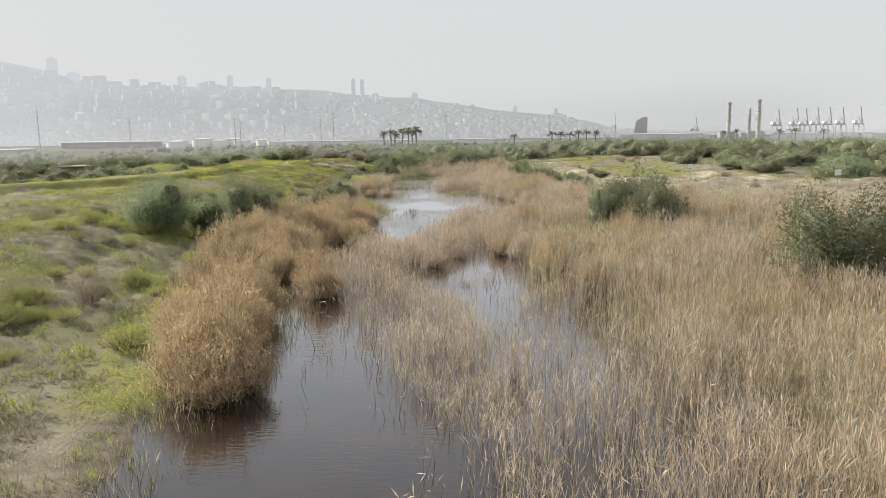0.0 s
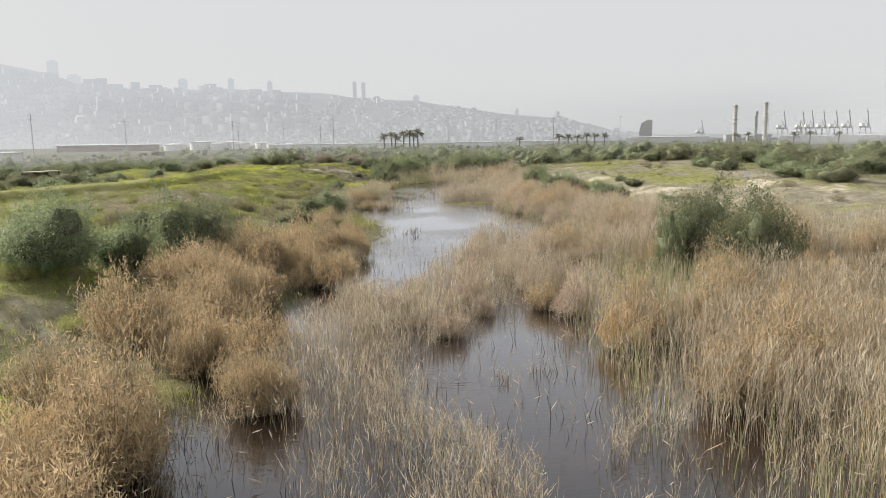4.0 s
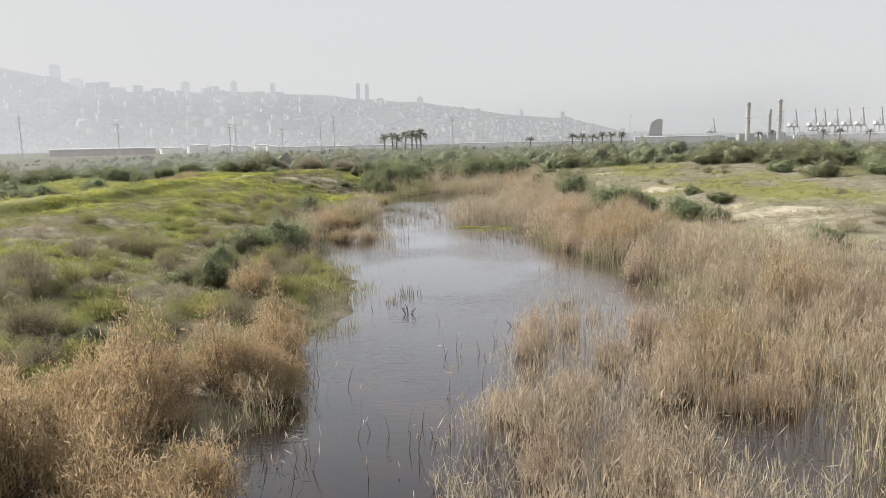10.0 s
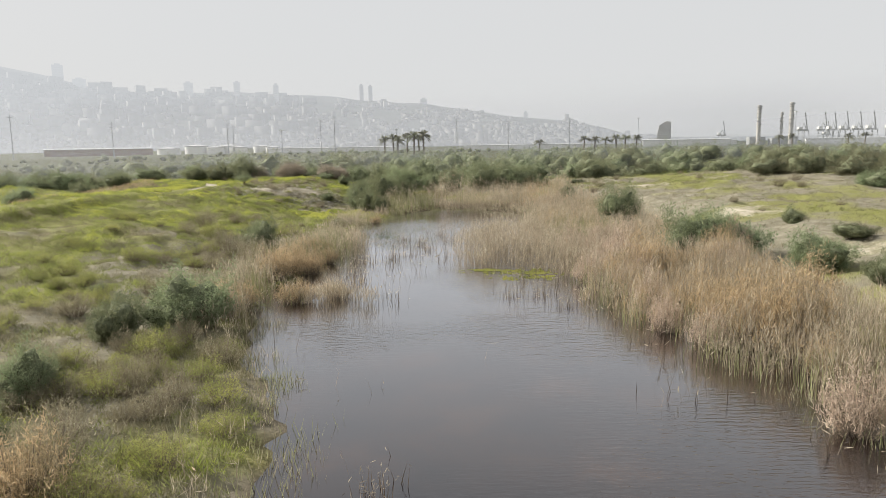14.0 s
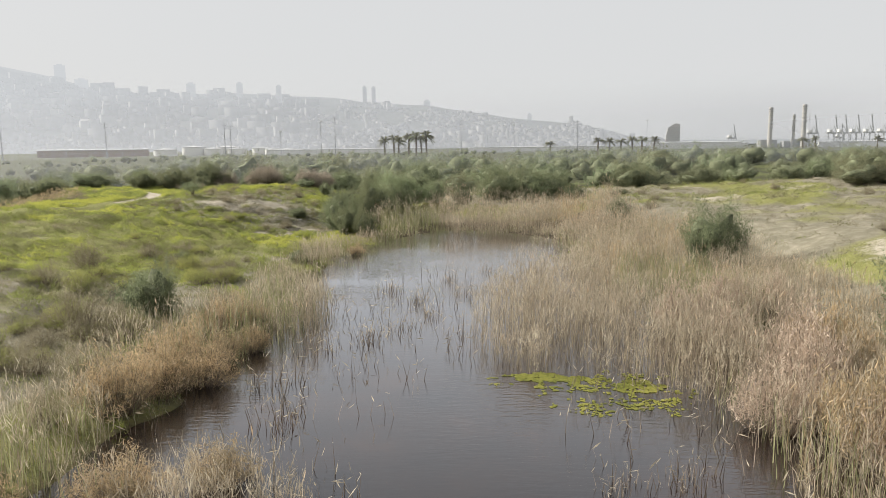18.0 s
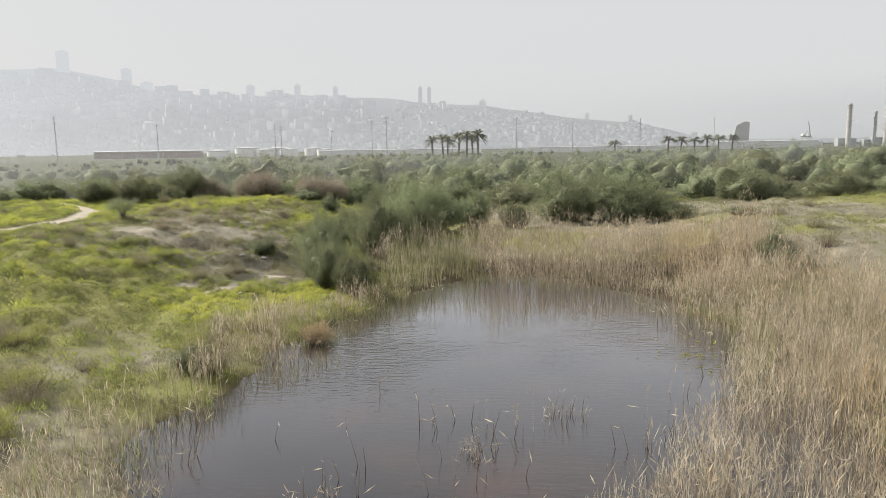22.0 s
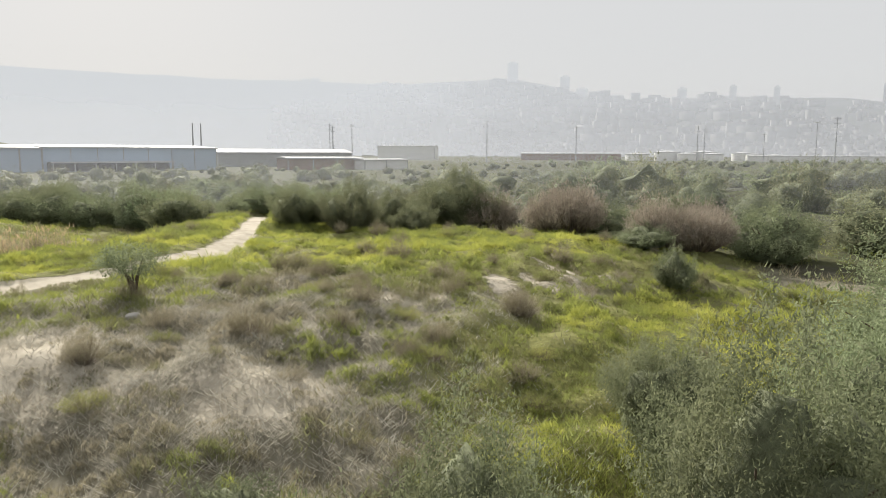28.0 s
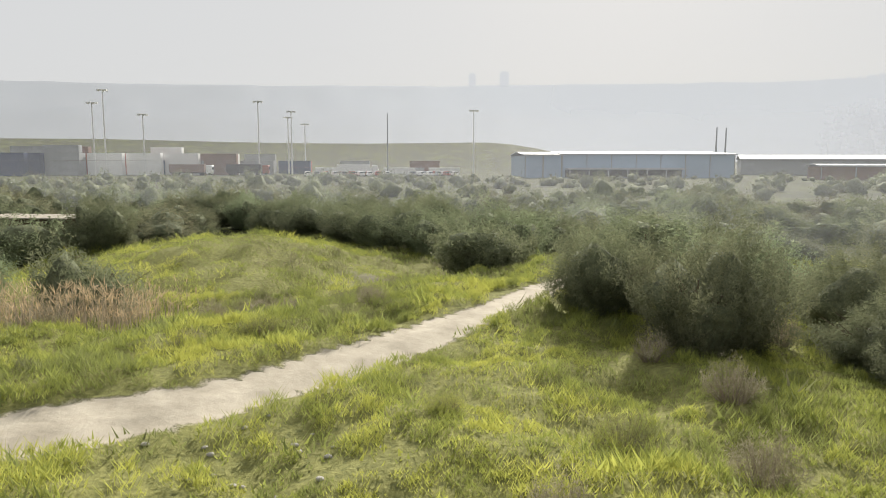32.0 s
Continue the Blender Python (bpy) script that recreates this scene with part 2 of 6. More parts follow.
# Colour of the added crown core, darker than leaves in place of inner shade.
M_LEAFCORE = plain("dark_crown_filler", (0.125, 0.138, 0.082), 0.95, 0, 0.6, 14.0, 0.05)
M_STUB = leafy("grey_stubble", [(0.0, (0.27, 0.25, 0.205)), (0.5, (0.43, 0.405, 0.34)), (1.0, (0.60, 0.57, 0.49))], 1.8, through_light=0.3)
M_BARK = plain("bark", (0.11, 0.085, 0.06), 0.9, 0, 0.3, 3.0, 0.01)
M_ALGAE = leafy("algae", [(0.0, (0.10, 0.115, 0.025)), (0.5, (0.22, 0.225, 0.045)), (1.0, (0.34, 0.32, 0.08))], 0.8)
M_STONE = plain("pale_stone", (0.36, 0.345, 0.315), 0.9, 0, 0.2, 3.0, 0.02)


# ---------------- mesh helpers ----------------
def solid(name, verts, faces, mats, smooth=False, index=None):
    """A mesh object from arrays; faces all of one size."""
    me = bpy.data.meshes.new(name)
    v, f = np.asarray(verts, np.float32), np.asarray(faces, np.int32)
    k = f.shape[1]
    me.vertices.add(len(v))
    me.vertices.foreach_set("co", v.ravel())
    me.loops.add(f.size)
    me.loops.foreach_set("vertex_index", f.ravel())
    me.polygons.add(len(f))
    me.polygons.foreach_set("loop_start", np.arange(len(f), dtype=np.int32) * k)
    me.polygons.foreach_set("loop_total", np.full(len(f), k, np.int32))
    if index is not None:
        me.polygons.foreach_set("material_index", np.asarray(index, np.int32))
    if smooth:
        me.polygons.foreach_set("use_smooth", np.ones(len(f), bool))
    for m in mats if isinstance(mats, (list, tuple)) else [mats]:
        me.materials.append(m)
    me.update()
    return me


def part(name, bm, mat, parent, label=""):
    if isinstance(bm, bmesh.types.BMesh):
        me = bpy.data.meshes.new(name)
        bm.to_mesh(me)
        bm.free()
        me.materials.append(mat)
    else:
        me = bm
    ob = new(name, me)
    ob.parent = parent
    return tagged(ob, label)


def empty(name, m, label, category, group="", kind=""):
    ob = new(name)
    ob.matrix_basis = m
    ob.empty_display_size = 0.3
    return tagged(ob, label, category, group, kind)


def box(bm, x0, y0, z0, x1, y1, z1, bevel=0.0):
    r = bmesh.ops.create_cube(bm, size=1.0)
    bmesh.ops.scale(bm, vec=(x1 - x0, y1 - y0, z1 - z0), verts=r["verts"])
    bmesh.ops.translate(bm, vec=((x0 + x1) / 2, (y0 + y1) / 2, (z0 + z1) / 2), verts=r["verts"])
    if bevel:
        bmesh.ops.bevel(bm, geom=list({e for v in r["verts"] for e in v.link_edges}), offset=bevel, segments=1, affect="EDGES")


def boxes(*dims, bevel=0.0):
    bm = bmesh.new()
    for d in dims:
        box(bm, *d, bevel=bevel)
    return bm


def tube(bm, p, q, r0, r1, n=8):
    p, q = Vector(p), Vector(q)
    d = q - p
    m = Matrix.Translation((p + q) / 2) @ d.to_track_quat("Z", "Y").to_matrix().to_4x4()
    bmesh.ops.create_cone(bm, cap_ends=True, segments=n, radius1=r0, radius2=r1, depth=d.length, matrix=m)


def tubes(*items, n=8):
    bm = bmesh.new()
    for p, q, r0, r1 in items:
        tube(bm, p, q, r0, r1, n)
    return bm


# ---------------- the land ----------------
RNG = np.random.default_rng(7)


def sstep(a, b, x):
    t = np.clip((x - a) / (b - a), 0, 1)
    return t * t * (3 - 2 * t)


def wave_noise(x, y, scale, seed):
    """Smooth value noise over the plan, -1 to 1."""
    x, y = np.asarray(x, float) / scale, np.asarray(y, float) / scale
    xi, yi = np.floor(x), np.floor(y)
    fx, fy = x - xi, y - yi
    fx, fy = fx * fx * (3 - 2 * fx), fy * fy * (3 - 2 * fy)

    def h(i, j):
        s = np.sin(i * 127.1 + j * 311.7 + seed * 74.7) * 43758.5453
        return (s - np.floor(s)) * 2 - 1
    return (h(xi, yi) * (1 - fx) + h(xi + 1, yi) * fx) * (1 - fy) + (h(xi, yi + 1) * (1 - fx) + h(xi + 1, yi + 1) * fx) * fy


def shore_left(y):
    return np.interp(y, [-40, 14, 17, 20, 24, 30, 36, 40, 46, 52, 59, 63, 70, 75, 80, 91, 96, 102, 106.5, 111, 114, 120, 125, 128], [-6.6, -6.6, -6.5, -5.6, -6.2, -7.4, -7.9, -8.3, -7.7, -6.1, -6.5, -5.4, -6.3, -8.1, -10, -10.5, -8.9, -9.3, -11, -9.3, -10, -8.3, -6.5, -3])


def shore_right(y):
    return np.interp(y, [-40, 10, 30, 45, 60, 68, 75, 85, 95, 105, 115, 122, 128], [9, 9, 9, 9.5, 9, 9, 9, 9, 8, 7, 6.5, 4, -1])


def track_x(y):
    return np.interp(y, [60, 95, 115, 129, 131.4, 134.7, 136.2, 137.5, 139.3, 140.5, 142, 143.6, 148], [-33, -30, -29.4, -29.5, -29.8, -30.3, -30.8, -31.5, -33.0, -34.2, -35.9, -37.8, -43])


def track_off(x, y):
    """Distance from the middle of the track, square to its run."""
    return np.abs(x - track_x(y)) * np.interp(y, [130, 133, 136, 139, 142], [1.0, 0.97, 0.86, 0.73, 0.64])


def berm_x(y):
    """The line of the green bank that carries the old track towards its bend."""
    return np.interp(y, [20, 60, 70, 80, 90, 100, 115, 125, 137, 147], [-62, -50, -44, -38.5, -35.5, -33.5, -32, -31, -33, -41])


def height(x, y):
    x, y = np.asarray(x, float), np.asarray(y, float)
    wig = 0.7 * wave_noise(x, y, 2.4, 5) + 0.35 * wave_noise(x, y, 0.9, 6)
    l, r = shore_left(y) + wig, shore_right(y) + wig
    end = np.maximum(y - 127, 0)
    ul, ur = l - x, x - r
    out = np.maximum(np.maximum(ul, ur), end * 0.9)
    depth = -0.6 * sstep(0, 4, -np.maximum(ul, ur)) * sstep(127, 122, y)
    left = 0.35 * (1 - np.exp(-np.maximum(ul, 0) / 2.5)) + np.interp(y, [100, 125], [1.6, 2.1]) * sstep(4, 20, ul)
    right = 0.3 * (1 - np.exp(-np.maximum(ur, 0) / 3)) + 1.5 * sstep(3, 14, ur) + 0.9 * sstep(14, 40, ur)
    north = 0.25 * (1 - np.exp(-end / 3)) + 0.9 * sstep(3, 16, end)
    z = np.where(ul > 0, left, np.where(ur > 0, right, 0))
    z = np.maximum(z, north * (out > 0)) + np.where(out > 0, 0, depth)
    z = z + 1.1 * np.exp(-(((x + 18) / 6.0) ** 2 + ((y - 44) / 13.0) ** 2)) * (ul > 0)
    # the berm along the track, and the lower ground behind it
    bx = berm_x(y)
    d = x - bx + 0.25 * wave_noise(x, y, 3.0, 9)
    berm = sstep(3.0, 1.0, d) * sstep(-4.5, -1.5, d) * sstep(152, 140, y) * np.interp(y, [110, 124], [1.0, 0.25])
    behind = sstep(bx - 3, bx - 12, x)
    z = z * (1 - behind) + 0.9 * behind
    z = z + 0.8 * berm
    # a shallow channel and pools on the western plain
    cx = np.interp(y, [100, 150, 182, 212, 260], [-126, -129, -126, -104, -80])
    dig = np.maximum(np.exp(-(((x - cx) / 4.0) ** 4)) * sstep(95, 110, y) * sstep(270, 250, y), np.exp(-(((x + 89) / 7.0) ** 4 + ((y - 166) / 3.5) ** 4)))
    # a second hillock past the track, and the plain beyond
    z = z + 1.6 * np.exp(-(((x + 54) / 8.0) ** 2 + ((y - 134.5) / 6.0) ** 2)) - 0.5 * np.exp(-(((x + 43) / 3.0) ** 2 + ((y - 130) / 4.0) ** 2))
    far = sstep(146, 168, y) * sstep(70, 20, np.abs(x + 10))
    z = z * (1 - far) + 0.9 * far
    rim = sstep(140, 260, np.hypot(x, y - 70))
    z = z * (1 - rim) + 0.6 * rim
    dry = sstep(0.05, 0.6, z)
    z = z + dry * (0.16 * wave_noise(x, y, 5.5, 1) + 0.12 * wave_noise(x, y, 2.1, 2) + 0.18 * wave_noise(x, y, 1.15, 3) + 0.07 * wave_noise(x, y, 0.62, 4)) * (1 - 0.97 * sstep(1.3, 0.7, track_off(x, y)) * sstep(122, 128, y)) * (1 - 0.6 * berm) * sstep(300, 150, np.hypot(x, y - 70))
    z = z - 0.75 * dig
    rut = track_off(x, y)
    z = z - sstep(122, 128, y) * sstep(152, 148, y) * (0.05 * np.exp(-((rut - 0.3) / 0.14) ** 2) + 0.04 * sstep(0.9, 0.55, rut))
    # the grassy embankment far to the west
    a = np.hypot(x, y - 140)
    z = z + 16 * sstep(330, 430, a) * sstep(700, 560, a) * sstep(-250, -330, x) * sstep(330, 220, y)
    return z


STREAKS = [(-20.0, 140.1, 1.9, 0.55, -40), (-19.5, 141.3, 1.3, 0.4, -30), (-20.6, 143.9, 1.2, 0.3, -15), (-18.5, 142.3, 1.2, 0.4, -30), (-18.6, 144.4, 0.9, 0.5, -20), (-24.0, 134.3, 1.3, 0.4, 40), (-23.4, 132.2, 0.9, 0.4, 30),
           (-20.2, 137.2, 0.8, 0.25, -50), (-21.2, 136.3, 0.9, 0.25, -45), (-22.5, 128.2, 0.9, 0.4, 20), (-15.2, 121.0, 0.9, 0.35, 60), (-14.5, 122.4, 0.6, 0.3, 40), (-14.0, 124.3, 0.8, 0.35, 30), (-16.7, 121.2, 0.7, 0.3, 20), (-15.0, 127.9, 0.6, 0.4, 0), (-17.6, 141.2, 0.9, 0.3, -35)]


def zones(x, y):
    """How sandy, how green and how wet the ground is."""
    z = height(x, y)
    n1, n2 = wave_noise(x, y, 7.0, 11), wave_noise(x, y, 2.6, 12)
    dune = sstep(12, 19, x) * sstep(44, 34, x + 4 * n1) * sstep(50, 66, y) * sstep(165, 148, y)
    stub = np.maximum(np.exp(-(((x + 19.5) / 6.5) ** 4 + ((y - 128.5) / 5.5) ** 4)), 0.7 * np.exp(-(((x + 22) / 4.0) ** 4 + ((y - 135) / 3.0) ** 4)))
    bare = 0.76 * stub * (0.66 + 0.45 * n2) + 0.95 * np.exp(-(((x + 19) / 2.4) ** 2 + ((y - 141.8) / 2.6) ** 2)) * (0.5 + 0.7 * n2) + 0.5 * np.exp(-(((x + 42) / 2.4) ** 2 + ((y - 137) / 1.6) ** 2))
    for cx, cy, rx, ry, turn in STREAKS:
        c, q = math.cos(radians(turn)), math.sin(radians(turn))
        u, v = ((x - cx) * c + (y - cy) * q) / rx, (-(x - cx) * q + (y - cy) * c) / ry
        bare = np.maximum(bare, 1.25 * sstep(1.3, 0.7, np.hypot(u, v) + 0.3 * wave_noise(x, y, 0.9, 15) + 0.2 * n2))
    bare += 0.35 * np.exp(-(((x + 22) / 8.0) ** 2 + ((y - 108) / 16.0) ** 2))
    dx = track_off(x, y)
    sandtrack = sstep(0.80, 0.44, dx + 0.14 * n2) * sstep(122, 130, y) * sstep(151, 147, y)
    sand = np.clip(dune * (0.37 + 0.30 * n1 + 0.35 * n2) + bare * (0.75 + 0.6 * n2) + sandtrack + 0.40 * np.exp(-(((x + 29.6) / 1.2) ** 2 + ((y - 138.2) / 1.9) ** 2)) * (1 + 0.9 * n2), 0, 1)
    green = 0.30 - 0.2 * sstep(-150, -220, x) + 0.14 * sstep(-5, -9, x) * sstep(-40, -30, x) + 0.36 * n1 + 0.30 * n2 + 0.25 * sstep(-14, -24, x) * sstep(60, 80, y) + 0.3 * np.exp(-(((x + 29) / 9.0) ** 2 + ((y - 142) / 9.0) ** 2))
    green = green + 0.28 * sstep(-8, -12, x) * sstep(98, 108, y) * sstep(150, 140, y) + 0.45 * np.exp(-(((x - berm_x(y)) / 2.0) ** 2)) * sstep(140, 125, y)
    green = green - 0.20 * sstep(-11, -15, x) * sstep(-30, -27, x) * sstep(56, 66, y) * sstep(118, 108, y)
    green = green - 0.12 * sstep(-10, -14, x) * sstep(118, 124, y) * sstep(152, 146, y) - 0.40 * stub * (0.7 + 0.5 * n2) - 0.4 * bare - 0.08 * sstep(12, 20, x) - 0.35 * sstep(-45, -60, x) * sstep(125, 90, y)
    grassband = np.exp(-(((x - 27) / 7.0) ** 2)) * sstep(80, 100, y) * 0.5
    wet = np.maximum(sstep(0.10, -0.05, z), 0.9 * sstep(1.15, 0.8, np.hypot((x - 0.5) / 9.5, (y - 126) / 6.5) + 0.12 * n2))
    return sand * (1 - 0.6 * grassband), np.clip(green + grassband, 0, 1), wet


def scrubby(x, y):
    """How far the ground lies out on the brown-olive scrub plain."""
    return np.maximum(np.maximum(sstep(150, 162, y), sstep(-52, -66, x)), np.maximum(np.maximum(sstep(36, 48, x), sstep(-180, -260, x)), 0.3 * sstep(-8, -12, x) * sstep(70, 58, y)))


def axis(fine0, fine1, step, far0, far1):
    up = [fine1]
    s = step
    while up[-1] < far1:
        s *= 1.22
        up.append(up[-1] + s)
    down = [fine0]
    s = step
    while down[-1] > far0:
        s *= 1.22
        down.append(down[-1] - s)
    return np.array(down[:0:-1] + list(np.arange(fine0, fine1 + step / 2, step)) + up[1:])


def build_ground():
    xs, ys = axis(-62, 46, 0.8, -4700, 4700), axis(-6, 172, 0.8, -1500, 4700)
    xs = np.unique(np.concatenate([xs, np.arange(-42.15, -10, 0.3)]).round(3))
    ys = np.unique(np.concatenate([ys, np.arange(122.15, 150, 0.3)]).round(3))
    gx, gy = np.meshgrid(xs, ys)
    gz = height(gx, gy)
    nx, ny = len(xs), len(ys)
    v = np.stack([gx, gy, gz], -1).reshape(-1, 3)
    i = np.arange(nx * ny).reshape(ny, nx)
    f = np.stack([i[:-1, :-1], i[:-1, 1:], i[1:, 1:], i[1:, :-1]], -1).reshape(-1, 4)
    me = solid("ground", v, f, M_GROUND, True)
    s, g, w = zones(gx.ravel(), gy.ravel())
    at = me.attributes.new("zone", "FLOAT_COLOR", "POINT")
    at.data.foreach_set("color", np.stack([s, g, w, scrubby(gx.ravel(), gy.ravel())], -1).astype(np.float32).ravel())
    return tagged(new("ground", me), "uneven ground with spring grass, dry scrub soil and pale sand", "ground", kind="structure")


build_ground()


def sheet(name, x0, y0, x1, y1, z, label):
    ob = new(name, solid(name, [(x0, y0, z), (x1, y0, z), (x1, y1, z), (x0, y1, z)], [(0, 1, 2, 3)], M_WATER))
    return tagged(ob, label, "water", kind="structure")


sheet("water", -160, 85, -60, 275, 0.3, "shallow channel water shining on the plain")
sheet("water", -14, -30, 14, 129.5, 0.0, "still brown pond water with faint ripples")


# ---------------- reeds and rushes ----------------
def blades(x, y, z0, h, width, lean, rng, segments=2, curl=0.25):
    """Thin upright tapering blades as arrays of points and triangles."""
    n = len(x)
    a = rng.uniform(0, 2 * np.pi, n)
    la = rng.uniform(0, 2 * np.pi, n)
    lx, ly = np.cos(la) * lean * h, np.sin(la) * lean * h
    wx, wy = np.cos(a) * width / 2, np.sin(a) * width / 2
    pts, tri = [], []
    for k in range(segments):
        t = k / segments
        cx, cy, cz = x + lx * (t + curl * t * t), y + ly * (t + curl * t * t), z0 + h * t
        w = 1 - 0.55 * t
        pts += [np.stack([cx - wx * w, cy - wy * w, cz], -1), np.stack([cx + wx * w, cy + wy * w, cz], -1)]
    pts.append(np.stack([x + lx * (1 + curl), y + ly * (1 + curl), z0 + h], -1))
    v = np.stack(pts, 1)
    base = (np.arange(n) * (2 * segments + 1))[:, None]
    for k in range(segments - 1):
        o = 2 * k
        tri += [base + [o, o + 1, o + 3], base + [o, o + 3, o + 2]]
    o = 2 * (segments - 1)
    tri.append(base + [o, o + 1, o + 2])
    return v.reshape(-1, 3), np.concatenate(tri), v[:, -1]


def leaves(c, size, rng, up=0.0, ratio=0.45):
    """Small leaf blades round the points c."""
    n = len(c)
    d = rng.normal(size=(n, 3))
    d[:, 2] += up
    d /= np.linalg.norm(d, axis=1, keepdims=True)
    s = np.cross(d, rng.normal(size=(n, 3)))
    s /= np.linalg.norm(s, axis=1, keepdims=True)
    size = np.broadcast_to(np.asarray(size, float), (n,))[:, None]
    d, s = d * size, s * size * ratio * 0.5
    v = np.stack([c, c + d * 0.45 + s, c + d, c + d * 0.45 - s], 1).reshape(-1, 3)
    b = (np.arange(n) * 4)[:, None]
    return v, np.concatenate([b + [0, 1, 2], b + [0, 2, 3]])


def foliage(c, size, rng, up=0.0, ratio=0.4):
    """Single pointed leaves round the points c."""
    n = len(c)
    d = rng.normal(size=(n, 3))
    d[:, 2] += up
    d /= np.linalg.norm(d, axis=1, keepdims=True)
    s = np.cross(d, rng.normal(size=(n, 3)))
    s /= np.linalg.norm(s, axis=1, keepdims=True)
    size = np.broadcast_to(np.asarray(size, float), (n,))[:, None]
    d, s = d * size, s * size * ratio * 0.5
    v = np.stack([c - s, c + s, c + d], 1).reshape(-1, 3)
    return v, np.arange(3 * n).reshape(-1, 3)


def join(lists):
    vs, fs, ix, o = [], [], [], 0
    for v, f, m in lists:
        vs.append(v)
        fs.append(f + o)
        ix.append(np.full(len(f), m))
        o += len(v)
    return np.concatenate(vs), np.concatenate(fs), np.concatenate(ix)


def blob(x, y, cx, cy, rx, ry, turn=0.0, soft=0.35):
    """1 inside an ellipse with a frayed rim, 0 outside."""
    c, s = math.cos(radians(turn)), math.sin(radians(turn))
    u, v = ((x - cx) * c + (y - cy) * s) / rx, (-(x - cx) * s + (y - cy) * c) / ry
    d = np.hypot(u, v) + 0.22 * wave_noise(x, y, 2.2, 21) + 0.12 * wave_noise(x, y, 0.9, 22)
    return sstep(1 + soft / 2, 1 - soft / 2, d)


def pool(x, y, rim, soft=0.45):
    """1 inside the outline rim (points in turn), 0 outside, with a frayed edge."""
    inside, near = np.zeros(np.shape(x), bool), np.full(np.shape(x), 1e9)
    for (ax, ay), (bx, by) in zip(rim, rim[1:] + rim[:1]):
        ex, ey = bx - ax, by - ay
        t = np.clip(((x - ax) * ex + (y - ay) * ey) / (ex * ex + ey * ey), 0, 1)
        near = np.minimum(near, np.hypot(x - ax - t * ex, y - ay - t * ey))
        inside ^= ((ay > y) != (by > y)) & (x < ax + (y - ay) * ex / (ey if ey else 1e-9))
    d = np.where(inside, near, -near) + 0.42 * wave_noise(x, y, 1.9, 21) + 0.25 * wave_noise(x, y, 0.8, 22)
    return sstep(-soft, soft, d)


POOLS = [
    [(-6.6, 9), (-6.6, 16), (-4.8, 18.4), (-5.8, 23), (-6.7, 28), (-7.2, 31), (-6.9, 34), (-5.7, 31.4), (-5.2, 28.9), (-4.0, 29.6), (-2.2, 25.5), (-1.0, 20.2), (0.6, 17), (1.4, 13), (1.6, 9)],
    [(-0.8, 31), (-1.2, 34.4), (0.7, 37.3), (1.6, 42), (3.5, 42.4), (4.2, 37.2), (4.5, 31), (3.9, 28), (2.8, 26), (2.0, 25), (1.2, 27.5)],
    [(-7.6, 35.5), (-8.0, 40), (-7.5, 45), (-5.6, 45.6), (-4.0, 41.5), (-3.7, 38.7), (-4.2, 36), (-5.4, 33.6)],
    [(1.6, 37.5), (3.2, 41.6), (3.8, 40.5), (3.4, 36)],
    [(4.2, 48.2), (4.3, 51.6), (6.0, 51.0), (7.4, 49.6), (6.4, 47.6), (8.9, 46.4), (9.6, 43.6), (7.8, 41.8), (6.6, 44)],
    [(-4.2, 43.5), (-5.2, 50), (-6.0, 55), (-6.3, 59.5), (-5.2, 63), (-5.6, 67), (-6.2, 70.5), (-8.0, 75), (-9.8, 79.5), (-10.1, 84), (-10.2, 90.8), (-6.0, 92), (1.2, 91.2), (3.9, 89.2),
     (4.2, 84.5), (5.0, 79), (6.4, 73.6), (8.0, 71.5), (8.1, 67.5), (8.0, 62.5), (7.5, 58.2), (4.8, 59.4), (2.8, 61), (1.2, 57.0), (-0.2, 53), (-0.8, 48), (-2.2, 43.5)],
    [(-10.2, 88), (-10.2, 90.8), (-8.9, 93.2), (-7.6, 96), (-7.9, 99), (-8.9, 102), (-10.9, 106.5), (-8.9, 111), (-9.8, 114), (-9.2, 117), (-8.0, 120.2), (-6.6, 123.2), (-5.4, 125.6), (-3.8, 126.4),
     (-2.2, 124.4), (0.5, 122.6), (3.4, 121.2), (4.2, 117.5), (4.6, 113.6), (3.4, 109.5), (1.2, 105.5), (-0.9, 102), (-2.2, 98), (-2.0, 94.5), (0.0, 91.0), (-2.0, 88)],
]


def open_water(x, y):
    """Where the pond stays clear of tall reeds."""
    a = np.zeros(np.shape(x))
    for rim in POOLS:
        a = np.maximum(a, pool(x, y, rim))
    a = a * (1 - blob(x, y, -7.2, 83.4, 2.2, 1.1, -8))
    return np.maximum(a, 0.75 * blob(x, y, 4.4, 23.5, 2.6, 4.5, 10))


def scatter(n, x0, x1, y0, y1, rng):
    return rng.uniform(x0, x1, n), rng.uniform(y0, y1, n)


